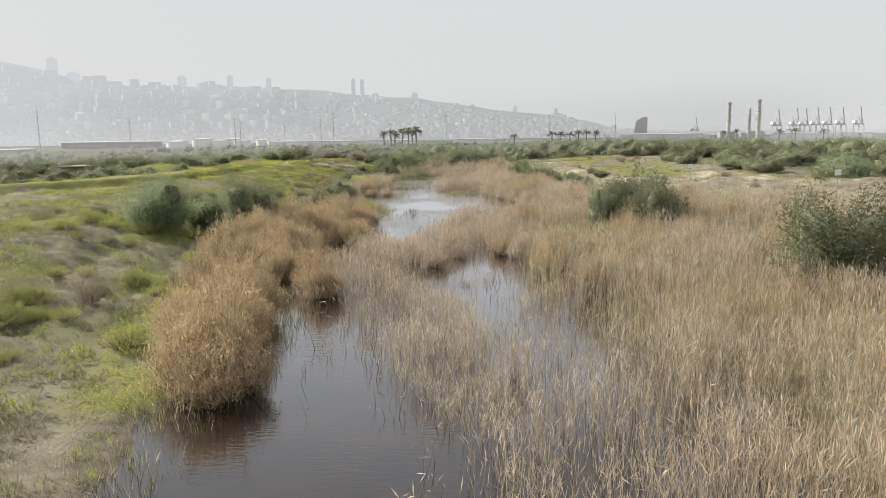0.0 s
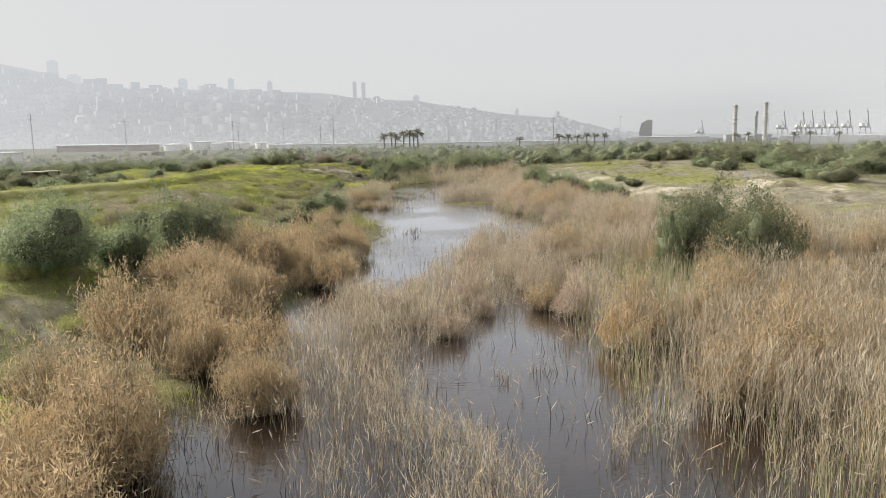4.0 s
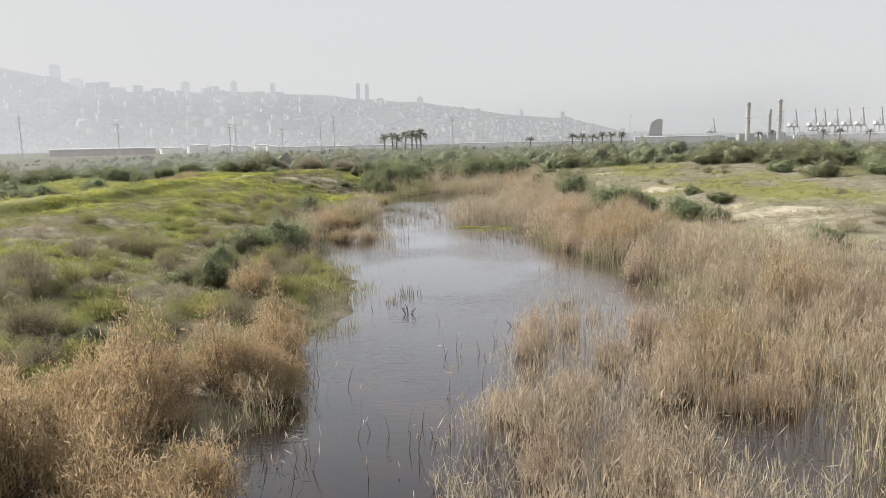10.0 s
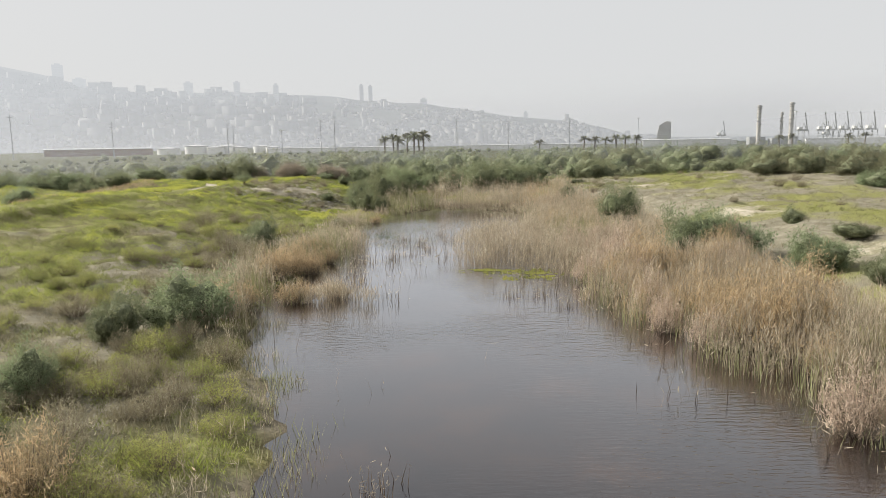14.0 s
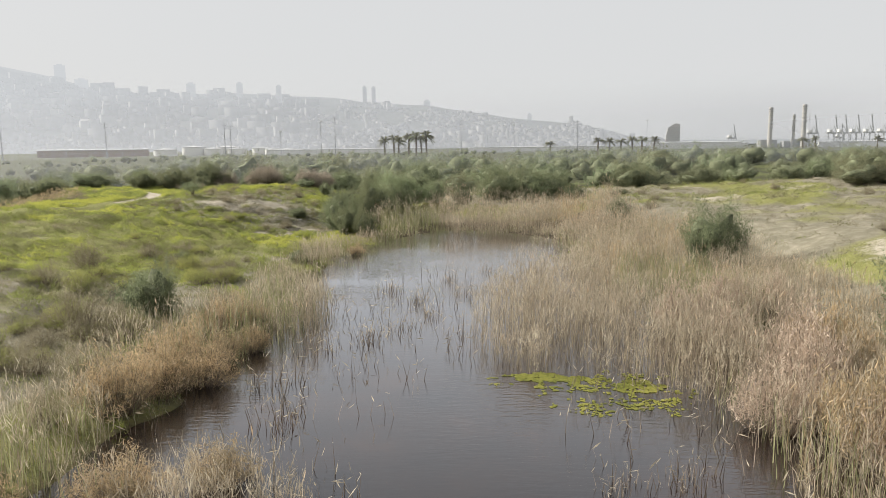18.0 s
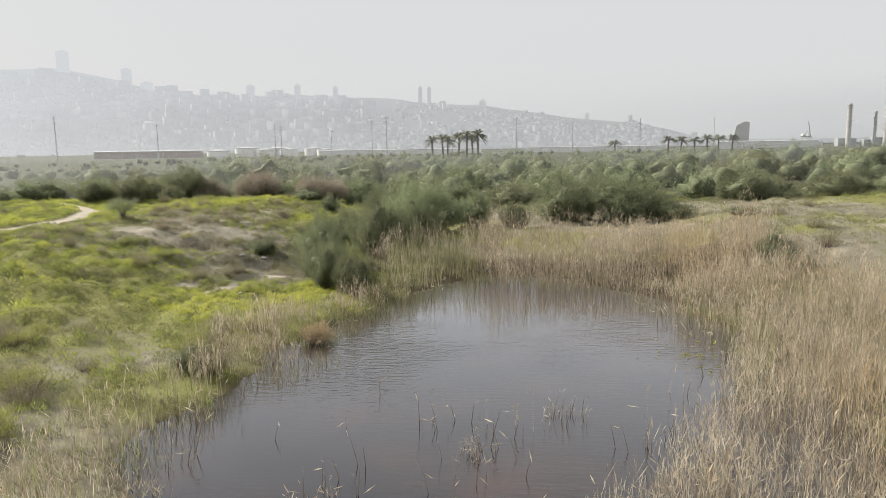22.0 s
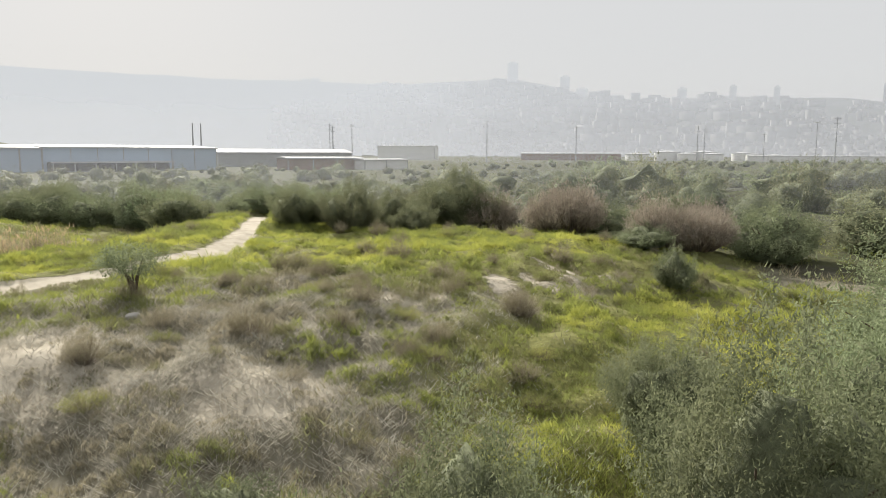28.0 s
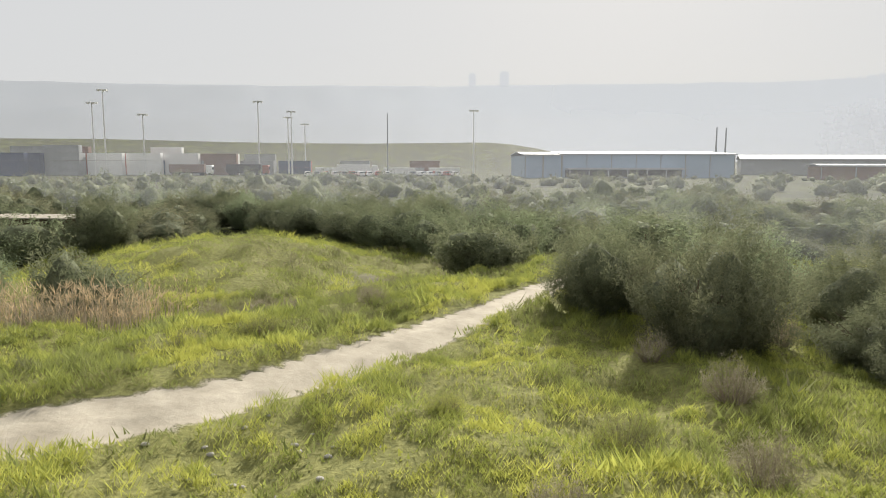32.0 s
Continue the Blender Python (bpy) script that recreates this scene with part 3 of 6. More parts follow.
def reed_zone(x, y):
    """Share of ground that carries tall reeds: between the open water and the drier banks."""
    inner_left = np.where(y < 60, np.interp(y, [0, 16.6, 18.2, 24, 34, 47, 52, 55.5, 60], [-4.0, -4.0, -6.4, -8.0, -10.4, -11.4, -10.2, -6.8, -6.4]),
                          shore_left(y) - np.interp(y, [60, 61, 74, 80, 90, 100, 107, 118, 121, 125, 128], [0.6, 0.6, 0.3, 2.0, 2.8, 3.0, 1.4, 0.5, 0.8, 2.6, 6.6]))
    inner_right = np.interp(y, [-5, 20, 40, 55, 70, 85, 100, 110, 120, 130, 136], [22, 24, 22, 18, 15.0, 13.8, 13.0, 12.3, 11.2, 9.5, 5])
    edge = 1.2 * wave_noise(x, y, 4.0, 31) + 0.6 * wave_noise(x, y, 1.5, 32)
    inside = sstep(-0.8, 0.8, x - inner_left + edge) * sstep(-0.8, 0.8, inner_right - x + edge) * sstep(133.5, 131, y + edge) * sstep(4, 8, y)
    grassy = sstep(-2.5, -4.0, x) * sstep(58.5, 61, y) * sstep(80, 76, y)
    return inside * (1 - open_water(x, y)) * (1 - 0.93 * grassy)


def on_ground(x, y):
    return np.maximum(height(x, y), -0.25)


def bands(n, y0, y1):
    """Random places along the pond, more of them per metre of length."""
    y = RNG.uniform(y0, y1, n)
    return RNG.uniform(-17, 25, n), y


def reed_bed(name, n, y0, y1, label):
    x, y = bands(n, y0, y1)
    d = reed_zone(x, y)
    rush = np.maximum(blob(x, y, 9.0, 43, 3.2, 5.0) * 0.8, blob(x, y, 7.2, 102, 2.6, 7.0) * 0.7)
    rush = np.maximum(rush, sstep(-7.5, -9.5, x) * sstep(78, 84, y) * sstep(112, 106, y) * (0.55 + 0.3 * wave_noise(x, y, 3.0, 36)))
    rush = np.maximum(rush, blob(x, y, -6.5, 127, 2.5, 6.0) * 0.7)
    rush = np.maximum(rush, 0.35 * sstep(0.9, 0.4, reed_zone(x - 1.2, y)) * sstep(3, 5, x))
    rust = 0.7 * sstep(-5, -8, x) * sstep(70, 55, y) + 0.5 * sstep(0.1, 0.6, wave_noise(x, y, 6, 41)) * sstep(3, 6, x)
    thin = (1 - 0.45 * sstep(6.0, 4.0, np.abs(x - 1.4)) * sstep(37, 28, y)) * (1 - 0.6 * sstep(-5, -7, x) * sstep(64, 58, y)) * (1 - 0.7 * sstep(-4.8, -6.0, x) * sstep(44, 49, y) * sstep(66, 60, y))
    thin = thin * (1 - 0.6 * blob(x, y, 4.2, 57, 4.4, 5.0))
    thin = thin * (1 - 0.5 * blob(x, y, 1.5, 123.5, 4.0, 2.6))
    keep = RNG.uniform(size=n) < d * thin * (0.65 + 0.6 * wave_noise(x, y, 1.2, 33))
    x, y, rush, rust = x[keep], y[keep], rush[keep], rust[keep]
    z = on_ground(x, y)
    n = len(x)
    u = RNG.uniform(size=n)
    kind = np.where(u < rush, 2, np.where(RNG.uniform(size=n) < rust, 1, 0))
    tall = np.interp(y, [0, 60, 110, 122, 132], [1.9, 1.8, 1.7, 2.3, 2.5]) * (1 + 0.34 * wave_noise(x, y, 2.6, 34) + 0.22 * wave_noise(x, y, 1.1, 35)) * RNG.uniform(0.55, 1.1, n)
    middle = sstep(4.5, 2.0, np.abs(x - 0.5)) * sstep(60, 50, y)
    tall = tall * (1 - 0.35 * middle) + np.maximum(-z, 0)
    fringe = sum(reed_zone(x + a, y + b) for a, b in ((1.4, 0), (-1.4, 0), (0, -1.6), (0, 1.6))) / 4
    tall = tall * (0.5 + 0.5 * sstep(0.25, 0.9, fringe)) * np.interp(y, [0, 117, 122, 131], [1, 1, 0.6, 1.05])
    tall = np.where(kind == 2, tall * 0.85, tall) * (1 - 0.22 * sstep(-4, -6, x) * sstep(64, 58, y)) * (1 - 0.3 * sstep(-4, -6, x) * sstep(38, 44, y) * sstep(64, 58, y))
    mats, lists = [M_REED, M_RUST, M_RUSH, M_PLUME, M_STALK], []
    for k in (0, 1, 2):
        s = kind == k
        if not s.any():
            continue
        xs, ys, zs, hs = x[s], y[s], z[s], tall[s]
        m = len(xs)
        v, f, tip = blades(xs, ys, zs, hs, 0.026 if k == 2 else 0.013, 0.10, RNG)
        lists.append((v, f, 4 if k == 0 else k))
        base = np.stack([xs, ys, zs], -1)
        for j in range(3 if k != 2 else 1):
            t = RNG.uniform(0.35, 0.95, m)[:, None]
            v, f = leaves(base * (1 - t) + tip * t, RNG.uniform(0.25, 0.55, m), RNG, 3.4, 0.028 if k != 1 else 0.036)
            lists.append((v, f, k if j or k else 4))
        if k < 2:
            for j in range(4):
                top = tip[RNG.uniform(size=m) < 0.75]
                v, f = leaves(top - [0, 0, 0.25] + RNG.normal(0, 0.07, top.shape), RNG.uniform(0.14, 0.34, len(top)), RNG, 2.2, 0.05)
                lists.append((v, f, k))
        if k == 0:
            top = tip[RNG.uniform(size=m) < np.where(ys > 115, 0.30, 0.06)]
            v, f = leaves(top - [0, 0, 0.06], RNG.uniform(0.16, 0.28, len(top)), RNG, 2.6, 0.15)
            lists.append((v, f, 3))
    v, f, ix = join(lists)
    return tagged(new(name, solid(name, v, f, mats, False, ix)), label, "reeds", kind="stuff")


REEDS = 1.0
reed_bed("reed_bed", int(108000 * REEDS), 4, 44, "dense dry orange-brown reeds standing in shallow water")
reed_bed("reed_bed", int(100000 * REEDS), 44, 90, "dry tan reed belt along the pond's banks")
reed_bed("reed_bed", int(86000 * REEDS), 90, 134, "tall tan reeds with pale plumes at the pond's head")


def dry_strip():
    """Brown dead reeds in the hollow beyond the track."""
    x, y = scatter(15000, -50, -33, 112, 137, RNG)
    d = np.maximum(blob(x, y, -42.0, 126, 4.2, 7.0, -8), blob(x, y, -39.8, 131.6, 4.2, 3.4, 30))
    keep = (RNG.uniform(size=len(x)) < d) & (track_off(x, y) > 2.3)
    x, y = x[keep], y[keep]
    z = height(x, y)
    lists = []
    v, f, tip = blades(x, y, z, RNG.uniform(0.5, 1.3, len(x)), 0.016, 0.12, RNG)
    lists.append((v, f, 0))
    for j in range(3):
        v, f = leaves(tip - [0, 0, 0.2], RNG.uniform(0.15, 0.3, len(x)), RNG, 1.6, 0.08)
        lists.append((v, f, 1))
    v, f, ix = join(lists)
    tagged(new("dry_reeds", solid("dry_reeds", v, f, [M_STALK, M_RUST], False, ix)), "brown dead reeds in a hollow beside the track", "reeds", kind="stuff")


dry_strip()


def water_stems():
    """Short broken stalks and twigs that stand in the open water."""
    x, y = scatter(26000, -11, 9, 8, 124, RNG)
    n1 = wave_noise(x, y, 4.5, 51) + 0.5 * wave_noise(x, y, 1.3, 52)
    much = np.maximum(sstep(0.25, 0.9, n1), 0.9 * blob(x, y, -6.2, 90, 2.6, 6) + blob(x, y, -4.0, 104, 2.4, 8) * 0.9 + blob(x, y, 3, 88, 3.2, 7) * 0.8 + blob(x, y, -3, 66, 1.2, 3) * 0.5)
    much = np.maximum(much, 0.7 * sstep(24, 30, y) * sstep(50, 40, y))
    near_reeds = reed_zone(x, y)
    edge = np.maximum(reed_zone(x + 1.3, y), reed_zone(x - 1.3, y))
    clear = blob(x, y, -1.5, 74, 4.5, 11) * (1 - edge)
    clear = np.maximum(clear, blob(x, y, -2.5, 116, 4.5, 7))
    keep = (RNG.uniform(size=len(x)) < np.maximum(much * 0.38, edge * 0.6) * (1 - 0.93 * clear) * sstep(-0.3, 0.3, wave_noise(x, y, 1.1, 54) + 0.1)) & (height(x, y) < 0.0) & (near_reeds < 0.4)
    x, y = x[keep], y[keep]
    h = 0.25 + RNG.uniform(0.05, 0.75, len(x)) * (0.5 + 0.5 * RNG.uniform(size=len(x)))
    lists = []
    v, f, tip = blades(x, y, np.full(len(x), -0.25), h + 0.25, 0.022, 0.22, RNG)
    lists.append((v, f, 0))
    v, f = leaves(tip - [0, 0, 0.15], RNG.uniform(0.15, 0.35, len(tip)), RNG, 0.7, 0.10)
    lists.append((v, f, 1))
    v, f, ix = join(lists)
    tagged(new("water_stems", solid("water_stems", v, f, [M_GREY, M_REED], False, ix)), "sparse grey dead stalks standing in open water", "dead stalks", kind="stuff")


water_stems()


def shore_fringe():
    """Short rushes and grass in the shallows along the banks."""
    x, y = scatter(190000, -13, 12, 10, 128, RNG)
    z = height(x, y)
    keep = (z > -0.22) & (z < 0.20) & (RNG.uniform(size=len(x)) < 1.1 * sstep(-0.45, 0.35, wave_noise(x, y, 1.3, 57)))
    x, y, z = x[keep], y[keep], z[keep]
    k = np.where(wave_noise(x, y, 3.0, 58) + RNG.normal(0, 0.3, len(x)) > 0.0, 0, 1)
    lists = []
    for kk in (0, 1):
        s = k == kk
        v, f, tip = blades(x[s], y[s], z[s] - 0.02, RNG.uniform(0.15, 0.6, s.sum()), 0.02, 0.25, RNG, 1)
        lists.append((v, f, kk))
    v, f, ix = join(lists)
    tagged(new("shore_rushes", solid("shore_rushes", v, f, [M_RUSH, M_DRYGRASS], False, ix)), "short rushes and dry grass along the waterline", "rushes", kind="stuff")


shore_fringe()


def algae_mat():
    x, y = scatter(26000, -2.6, 4.4, 88.0, 94.5, RNG)
    for cx, cy, rr, m in ((3.4, 113.4, 1.2, 240), (4.2, 115.5, 0.9, 160)):
        x, y = np.r_[x, RNG.normal(cx, rr * 0.5, m)], np.r_[y, RNG.normal(cy, rr * 0.7, m)]
    d = np.maximum(blob(x, y, 0.3, 90.7, 1.5, 0.7), blob(x, y, 2.7, 90.0, 0.9, 0.8))
    d = np.maximum(d, 0.30 * blob(x, y, 2.0, 89.6, 2.2, 2.0))
    d = np.where((y > 87) & (y < 95), d, 0.4)
    keep = RNG.uniform(size=len(x)) < d * sstep(-0.15, 0.5, wave_noise(x, y, 0.45, 61) + 0.6 * wave_noise(x, y, 0.2, 62))
    c = np.stack([x[keep], y[keep], np.full(keep.sum(), 0.012)], -1)
    n = len(c)
    a = RNG.uniform(0, 6.28, (n, 6)) * 0.15 + np.arange(6) * 1.047
    r = RNG.uniform(0.02, 0.07, (n, 1)) * RNG.uniform(0.6, 1.3, (n, 6))
    ring = c[:, None] + np.stack([np.cos(a) * r, np.sin(a) * r, RNG.uniform(-0.008, 0.006, (n, 6))], -1)
    v = np.concatenate([c[:, None] + [0, 0, 0.02], ring], 1).reshape(-1, 3)
    b = (np.arange(n) * 7)[:, None]
    f = np.concatenate([b + [0, k + 1, (k + 1) % 6 + 1] for k in range(6)])
    tagged(new("algae", solid("algae", v, f, M_ALGAE)), "bright yellow-green algae mat floating among reed stubble", "algae", kind="stuff")


algae_mat()


# ---------------- grass and low herbs ----------------
def herb_clumps(name, n, x0, x1, y0, y1, weight, size, blades_each, label, lush=0.0):
    """Low mats and tussocks: each clump is a small dome of leaves with one tone, from dry straw to yellow-green."""
    x, y = scatter(n, x0, x1, y0, y1, RNG)
    keep = RNG.uniform(size=n) < weight(x, y)
    x, y = x[keep], y[keep]
    m = len(x)
    s, g, w = zones(x, y)
    tone = 0.20 + lush + 0.55 * g + 0.30 * wave_noise(x, y, 2.4, 71) + 0.22 * wave_noise(x, y, 0.9, 78) + RNG.normal(0, 0.10, m) - 0.35 * s + 0.5 * np.exp(-(((x + 19.4) / 1.6) ** 2 + ((y - 85.6) / 1.2) ** 2)) + 0.4 * np.exp(-(((x + 14) / 2.0) ** 2 + ((y - 104) / 3.0) ** 2)) + 0.45 * np.exp(-(((x + 10) / 1.0) ** 2 + ((y - 73.6) / 1.4) ** 2))
    r = size * RNG.uniform(0.55, 1.35, m) * (1 + 0.35 * wave_noise(x, y, 3.2, 74))
    tall = size * RNG.uniform(0.5, 1.15, m) * (1.1 + 0.65 * wave_noise(x, y, 1.5, 73))
    i = np.repeat(np.arange(m), blades_each)
    q, a = np.sqrt(RNG.uniform(0, 1, len(i))), RNG.uniform(0, 2 * np.pi, len(i))
    px, py = x[i] + np.cos(a) * q * r[i], y[i] + np.sin(a) * q * r[i]
    top = tall[i] * (1.02 - 0.75 * q * q) * RNG.uniform(0.75, 1.15, len(i))
    pz = height(px, py) - 0.03
    v, f, tip = blades(px, py, pz + 0.6 * top, 0.36 * top + 0.035, (0.06 if size < 0.28 else 0.085) * size * RNG.uniform(0.7, 1.3, len(i)), 0.55, RNG, 1)
    me = solid(name, v, f, M_HERB)
    at = me.attributes.new("tone", "FLOAT", "POINT")
    at.data.foreach_set("value", np.repeat(np.clip(tone, 0, 1)[i], 3).astype(np.float32))
    tagged(new(name, me), label, "grass", kind="stuff")


def slope_weight(x, y):
    s, g, w = zones(x, y)
    on_track = (track_off(x, y) + 0.22 * wave_noise(x, y, 0.8, 77) < 0.66) & (y > 120)
    clump = sstep(-0.5, 0.4, wave_noise(x, y, 1.0, 75) + 0.5 * wave_noise(x, y, 3.1, 76))
    old = np.abs(np.abs(x - berm_x(y) - 0.2) - 0.6)
    ruts = 0.9 * sstep(0.28, 0.12, old + 0.1 * wave_noise(x, y, 1.2, 82)) * sstep(128, 122, y)
    return ~on_track * (1 - ruts) * (0.45 + 0.55 * clump) * (1 - 0.93 * sstep(0.45, 0.8, s)) * (1 - w) * (0.6 + 0.4 * g) * (1 - 0.8 * reed_zone(x, y))


herb_clumps("grass", 23000, -46, -8, 118, 152, slope_weight, 0.24, 76, "lush yellow-green spring herbs with dry tufts on the slope", 0.10)
herb_clumps("grass", 20000, -34, -6, 62, 118, slope_weight, 0.30, 32, "patchy green and dry grass on the pond's bank", -0.03)
herb_clumps("grass", 11000, -32, -6, 6, 62, slope_weight, 0.34, 32, "rough mixed grass and herbs beside the reeds", 0.04)
herb_clumps("grass", 13000, 9, 44, 20, 150, slope_weight, 0.30, 18, "thin dry grass over pale sand", -0.15)
herb_clumps("grass", 9000, -75, -34, 60, 165, slope_weight, 0.40, 20, "grass on low ground behind the berm")
herb_clumps("grass", 5200, -66, -40, 120, 148, slope_weight, 0.30, 26, "lumpy green herbs over a low hillock", 0.04)
herb_clumps("grass", 5000, -30, 30, 128, 172, slope_weight, 0.40, 16, "grass between the bushes")


def stubble():
    """Grey dead stems and litter over the dry part of the slope."""
    x, y = scatter(60000, -29, -12, 121, 146, RNG)
    d = np.exp(-(((x + 19.5) / 6.8) ** 4 + ((y - 128.5) / 5.8) ** 4)) + 0.6 * np.exp(-(((x + 22) / 4.5) ** 4 + ((y - 135) / 3.5) ** 4))
    keep = RNG.uniform(size=len(x)) < d * (0.25 + 0.75 * sstep(-0.5, 0.3, wave_noise(x, y, 0.8, 79) + 0.4 * wave_noise(x, y, 2.2, 80)))
    x, y = np.repeat(x[keep], 3) + RNG.normal(0, 0.06, 3 * keep.sum()), np.repeat(y[keep], 3) + RNG.normal(0, 0.06, 3 * keep.sum())
    v, f, tip = blades(x, y, height(x, y) - 0.01, RNG.uniform(0.05, 0.2, len(x)), 0.018, 1.1, RNG, 1)
    tagged(new("stubble", solid("stubble", v, f, M_STUB)), "grey dead stems and litter on the dry slope", "dry stems", kind="stuff")


stubble()


# ---------------- bushes and trees ----------------
def crown(n, lobes, rng, leaf, squash=0.8, fine=3):
    """A lumpy mound of foliage of radius 1 that stands on the ground: leaf sprays over a solid filler core, darker to
    stand in for inner shade.
    """
    az, el = rng.uniform(0, 2 * np.pi, lobes), np.arcsin(rng.uniform(-0.1, 1.0, lobes))
    mid = np.stack([np.cos(az) * np.cos(el), np.sin(az) * np.cos(el), np.sin(el)], -1)
    amp, wide = rng.uniform(0.08, 0.52, lobes), rng.uniform(0.22, 0.50, lobes)

    def shell(d):
        q = 1 - np.clip(d @ mid.T, -1, 1)
        r = 0.44 + np.max(amp * np.exp(-2 * q / wide ** 2), axis=1)
        return r + 0.06 * wave_noise(d[:, 0] * 9 + d[:, 2] * 5, d[:, 1] * 9, 1.0, lobes)

    def place(d, r):
        p = d * r[:, None]
        p[:, :2] *= (0.66 + 0.34 * sstep(-0.1, 0.34, p[:, 2]))[:, None]
        p[:, 2] = np.where(p[:, 2] > 0, p[:, 2] * 1.12 * squash, p[:, 2] * 0.35) + 0.12
        return p
    m = min(max(n // 26 if n > 5000 else n // 5, 60), 900)
    d = rng.normal(size=(m, 3))
    d[:, 2] = np.abs(d[:, 2]) - 0.25
    d /= np.linalg.norm(d, axis=1, keepdims=True)
    tip = place(d, shell(d) * np.where(rng.uniform(size=m) < 0.10, rng.uniform(1.04, 1.15, m), rng.uniform(0.80, 1.10, m)))
    k = rng.integers(0, m, n)
    t = rng.uniform(-0.09, 0.06, n)[:, None]
    rise = d[k] * 0.6 + np.array([0, 0, 0.6])
    c = tip[k] + rise * t * 1.3 + rng.normal(0, 0.030 if n < 30000 else 0.026, (n, 3))
    c[:, 2] = np.maximum(c[:, 2], 0.02)
    v, f = foliage(c, leaf * rng.uniform(0.6, 1.35, n), rng, 0.5, 0.38)
    lists = [(v, f, 0)]
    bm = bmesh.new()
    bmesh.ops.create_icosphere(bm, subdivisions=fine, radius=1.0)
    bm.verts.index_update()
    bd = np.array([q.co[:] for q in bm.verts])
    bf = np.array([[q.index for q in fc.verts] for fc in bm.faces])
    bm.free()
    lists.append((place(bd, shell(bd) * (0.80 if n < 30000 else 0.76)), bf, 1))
    return join(lists)


def branch_mesh(rng, stems, spread, top, r):
    bm = bmesh.new()
    for k in range(stems):
        a = rng.uniform(0, 6.28)
        p = Vector((rng.normal(0, 0.06), rng.normal(0, 0.06), -0.08))
        q = Vector((math.cos(a) * spread * 0.4, math.sin(a) * spread * 0.4, top * 0.5))
        t = Vector((math.cos(a + 0.3) * spread, math.sin(a + 0.3) * spread, top * rng.uniform(0.8, 1.0)))
        tube(bm, p, q, r, r * 0.7, 5)
        tube(bm, q, t, r * 0.7, r * 0.25, 5)
        u = q.lerp(t, 0.3) + Vector((rng.normal(0, 0.2), rng.normal(0, 0.2), 0.25))
        tube(bm, q.lerp(t, 0.2), u, r * 0.5, r * 0.15, 4)
    return bm


def bush_kind(name, seed, n, lobes, leaf, squash, mat, label, stems=6):
    rng = np.random.default_rng(seed)
    root = empty(name, Matrix.Translation((0, 0, -500)), label, "bush")
    v, f, ix = crown(n, lobes, rng, leaf, squash)
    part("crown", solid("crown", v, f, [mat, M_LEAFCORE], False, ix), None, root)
    part("trunk", branch_mesh(rng, stems, 0.40, 0.62 * squash, 0.02), M_BARK, root)
    return root


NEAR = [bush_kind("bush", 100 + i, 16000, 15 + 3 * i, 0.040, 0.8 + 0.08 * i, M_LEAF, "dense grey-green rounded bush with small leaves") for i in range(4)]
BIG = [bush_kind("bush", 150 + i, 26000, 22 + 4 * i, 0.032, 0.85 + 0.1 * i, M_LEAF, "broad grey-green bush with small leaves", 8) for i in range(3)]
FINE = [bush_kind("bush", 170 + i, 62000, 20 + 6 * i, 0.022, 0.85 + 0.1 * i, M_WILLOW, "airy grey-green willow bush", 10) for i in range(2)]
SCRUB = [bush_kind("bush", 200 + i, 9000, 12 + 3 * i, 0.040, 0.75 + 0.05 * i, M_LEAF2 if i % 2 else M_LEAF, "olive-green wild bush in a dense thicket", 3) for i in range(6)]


def feathery_kind(name, seed, n, mat, label):
    """A tamarisk-like shrub: a fan of thin rising twigs with feathery sprays."""
    rng = np.random.default_rng(seed)
    root = empty(name, Matrix.Translation((0, 0, -500)), label, name.replace("_", " "))
    a, r = rng.uniform(0, 6.28, n), np.sqrt(rng.uniform(0, 1, n))
    h = (1.05 - 0.55 * r * r) * rng.uniform(0.6, 1.2, n) * (1 + 0.35 * wave_noise(np.cos(a) * r * 2.2, np.sin(a) * r * 2.2, 1.0, seed % 50))
    p = np.stack([np.cos(a) * r * 0.35, np.sin(a) * r * 0.35, np.zeros(n)], -1)
    q = np.stack([np.cos(a) * r * 0.95, np.sin(a) * r * 0.95, h], -1) + rng.normal(0, 0.05, (n, 3))
    lists = []
    for j in range(14):
        t = rng.uniform(0.3, 1.0, n)[:, None] ** 0.7
        v, f = foliage(p * (1 - t) + q * t + rng.normal(0, 0.045, (n, 3)), rng.uniform(0.05, 0.13, n), rng, 1.0, 0.17)
        lists.append((v, f, 0))
    v, f, ix = join(lists)
    part("foliage", solid("foliage", v, f, mat), None, root)
    w = rng.normal(size=(n, 3)) * 0.006
    v = np.stack([p - w, p + w, q], 1).reshape(-1, 3)
    part("branchwork", solid("branchwork", v, np.arange(3 * n).reshape(-1, 3), M_GREY), None, root)
    return root


FEATHER = [feathery_kind("tamarisk", 300 + i, 330, M_RUST, "feathery tan-brown tamarisk shrub at the water's edge") for i in range(3)]
ROSY = [feathery_kind("tamarisk", 306 + i, 300, M_ROSY, "low feathery pinkish-brown tamarisk among the reeds") for i in range(3)]
ORANGE = [feathery_kind("tamarisk", 312 + i, 330, M_ORANGE, "bright orange feathery tamarisk beside the water") for i in range(2)]
DUSTY = [feathery_kind("dry_shrub", 330 + i, 620, M_DUSTY, "leafless dusty rose-brown shrub before the thicket") for i in range(2)]
TWIGGY = [feathery_kind("dry_shrub", 320 + i, 170, M_DRYGRASS, "dry grey-brown twiggy shrub on the bank") for i in range(2)]
HERBY = [feathery_kind("herb_clump", 340 + i, 190, M_MEADOW, "low green herb clump on the bank") for i in range(2)]


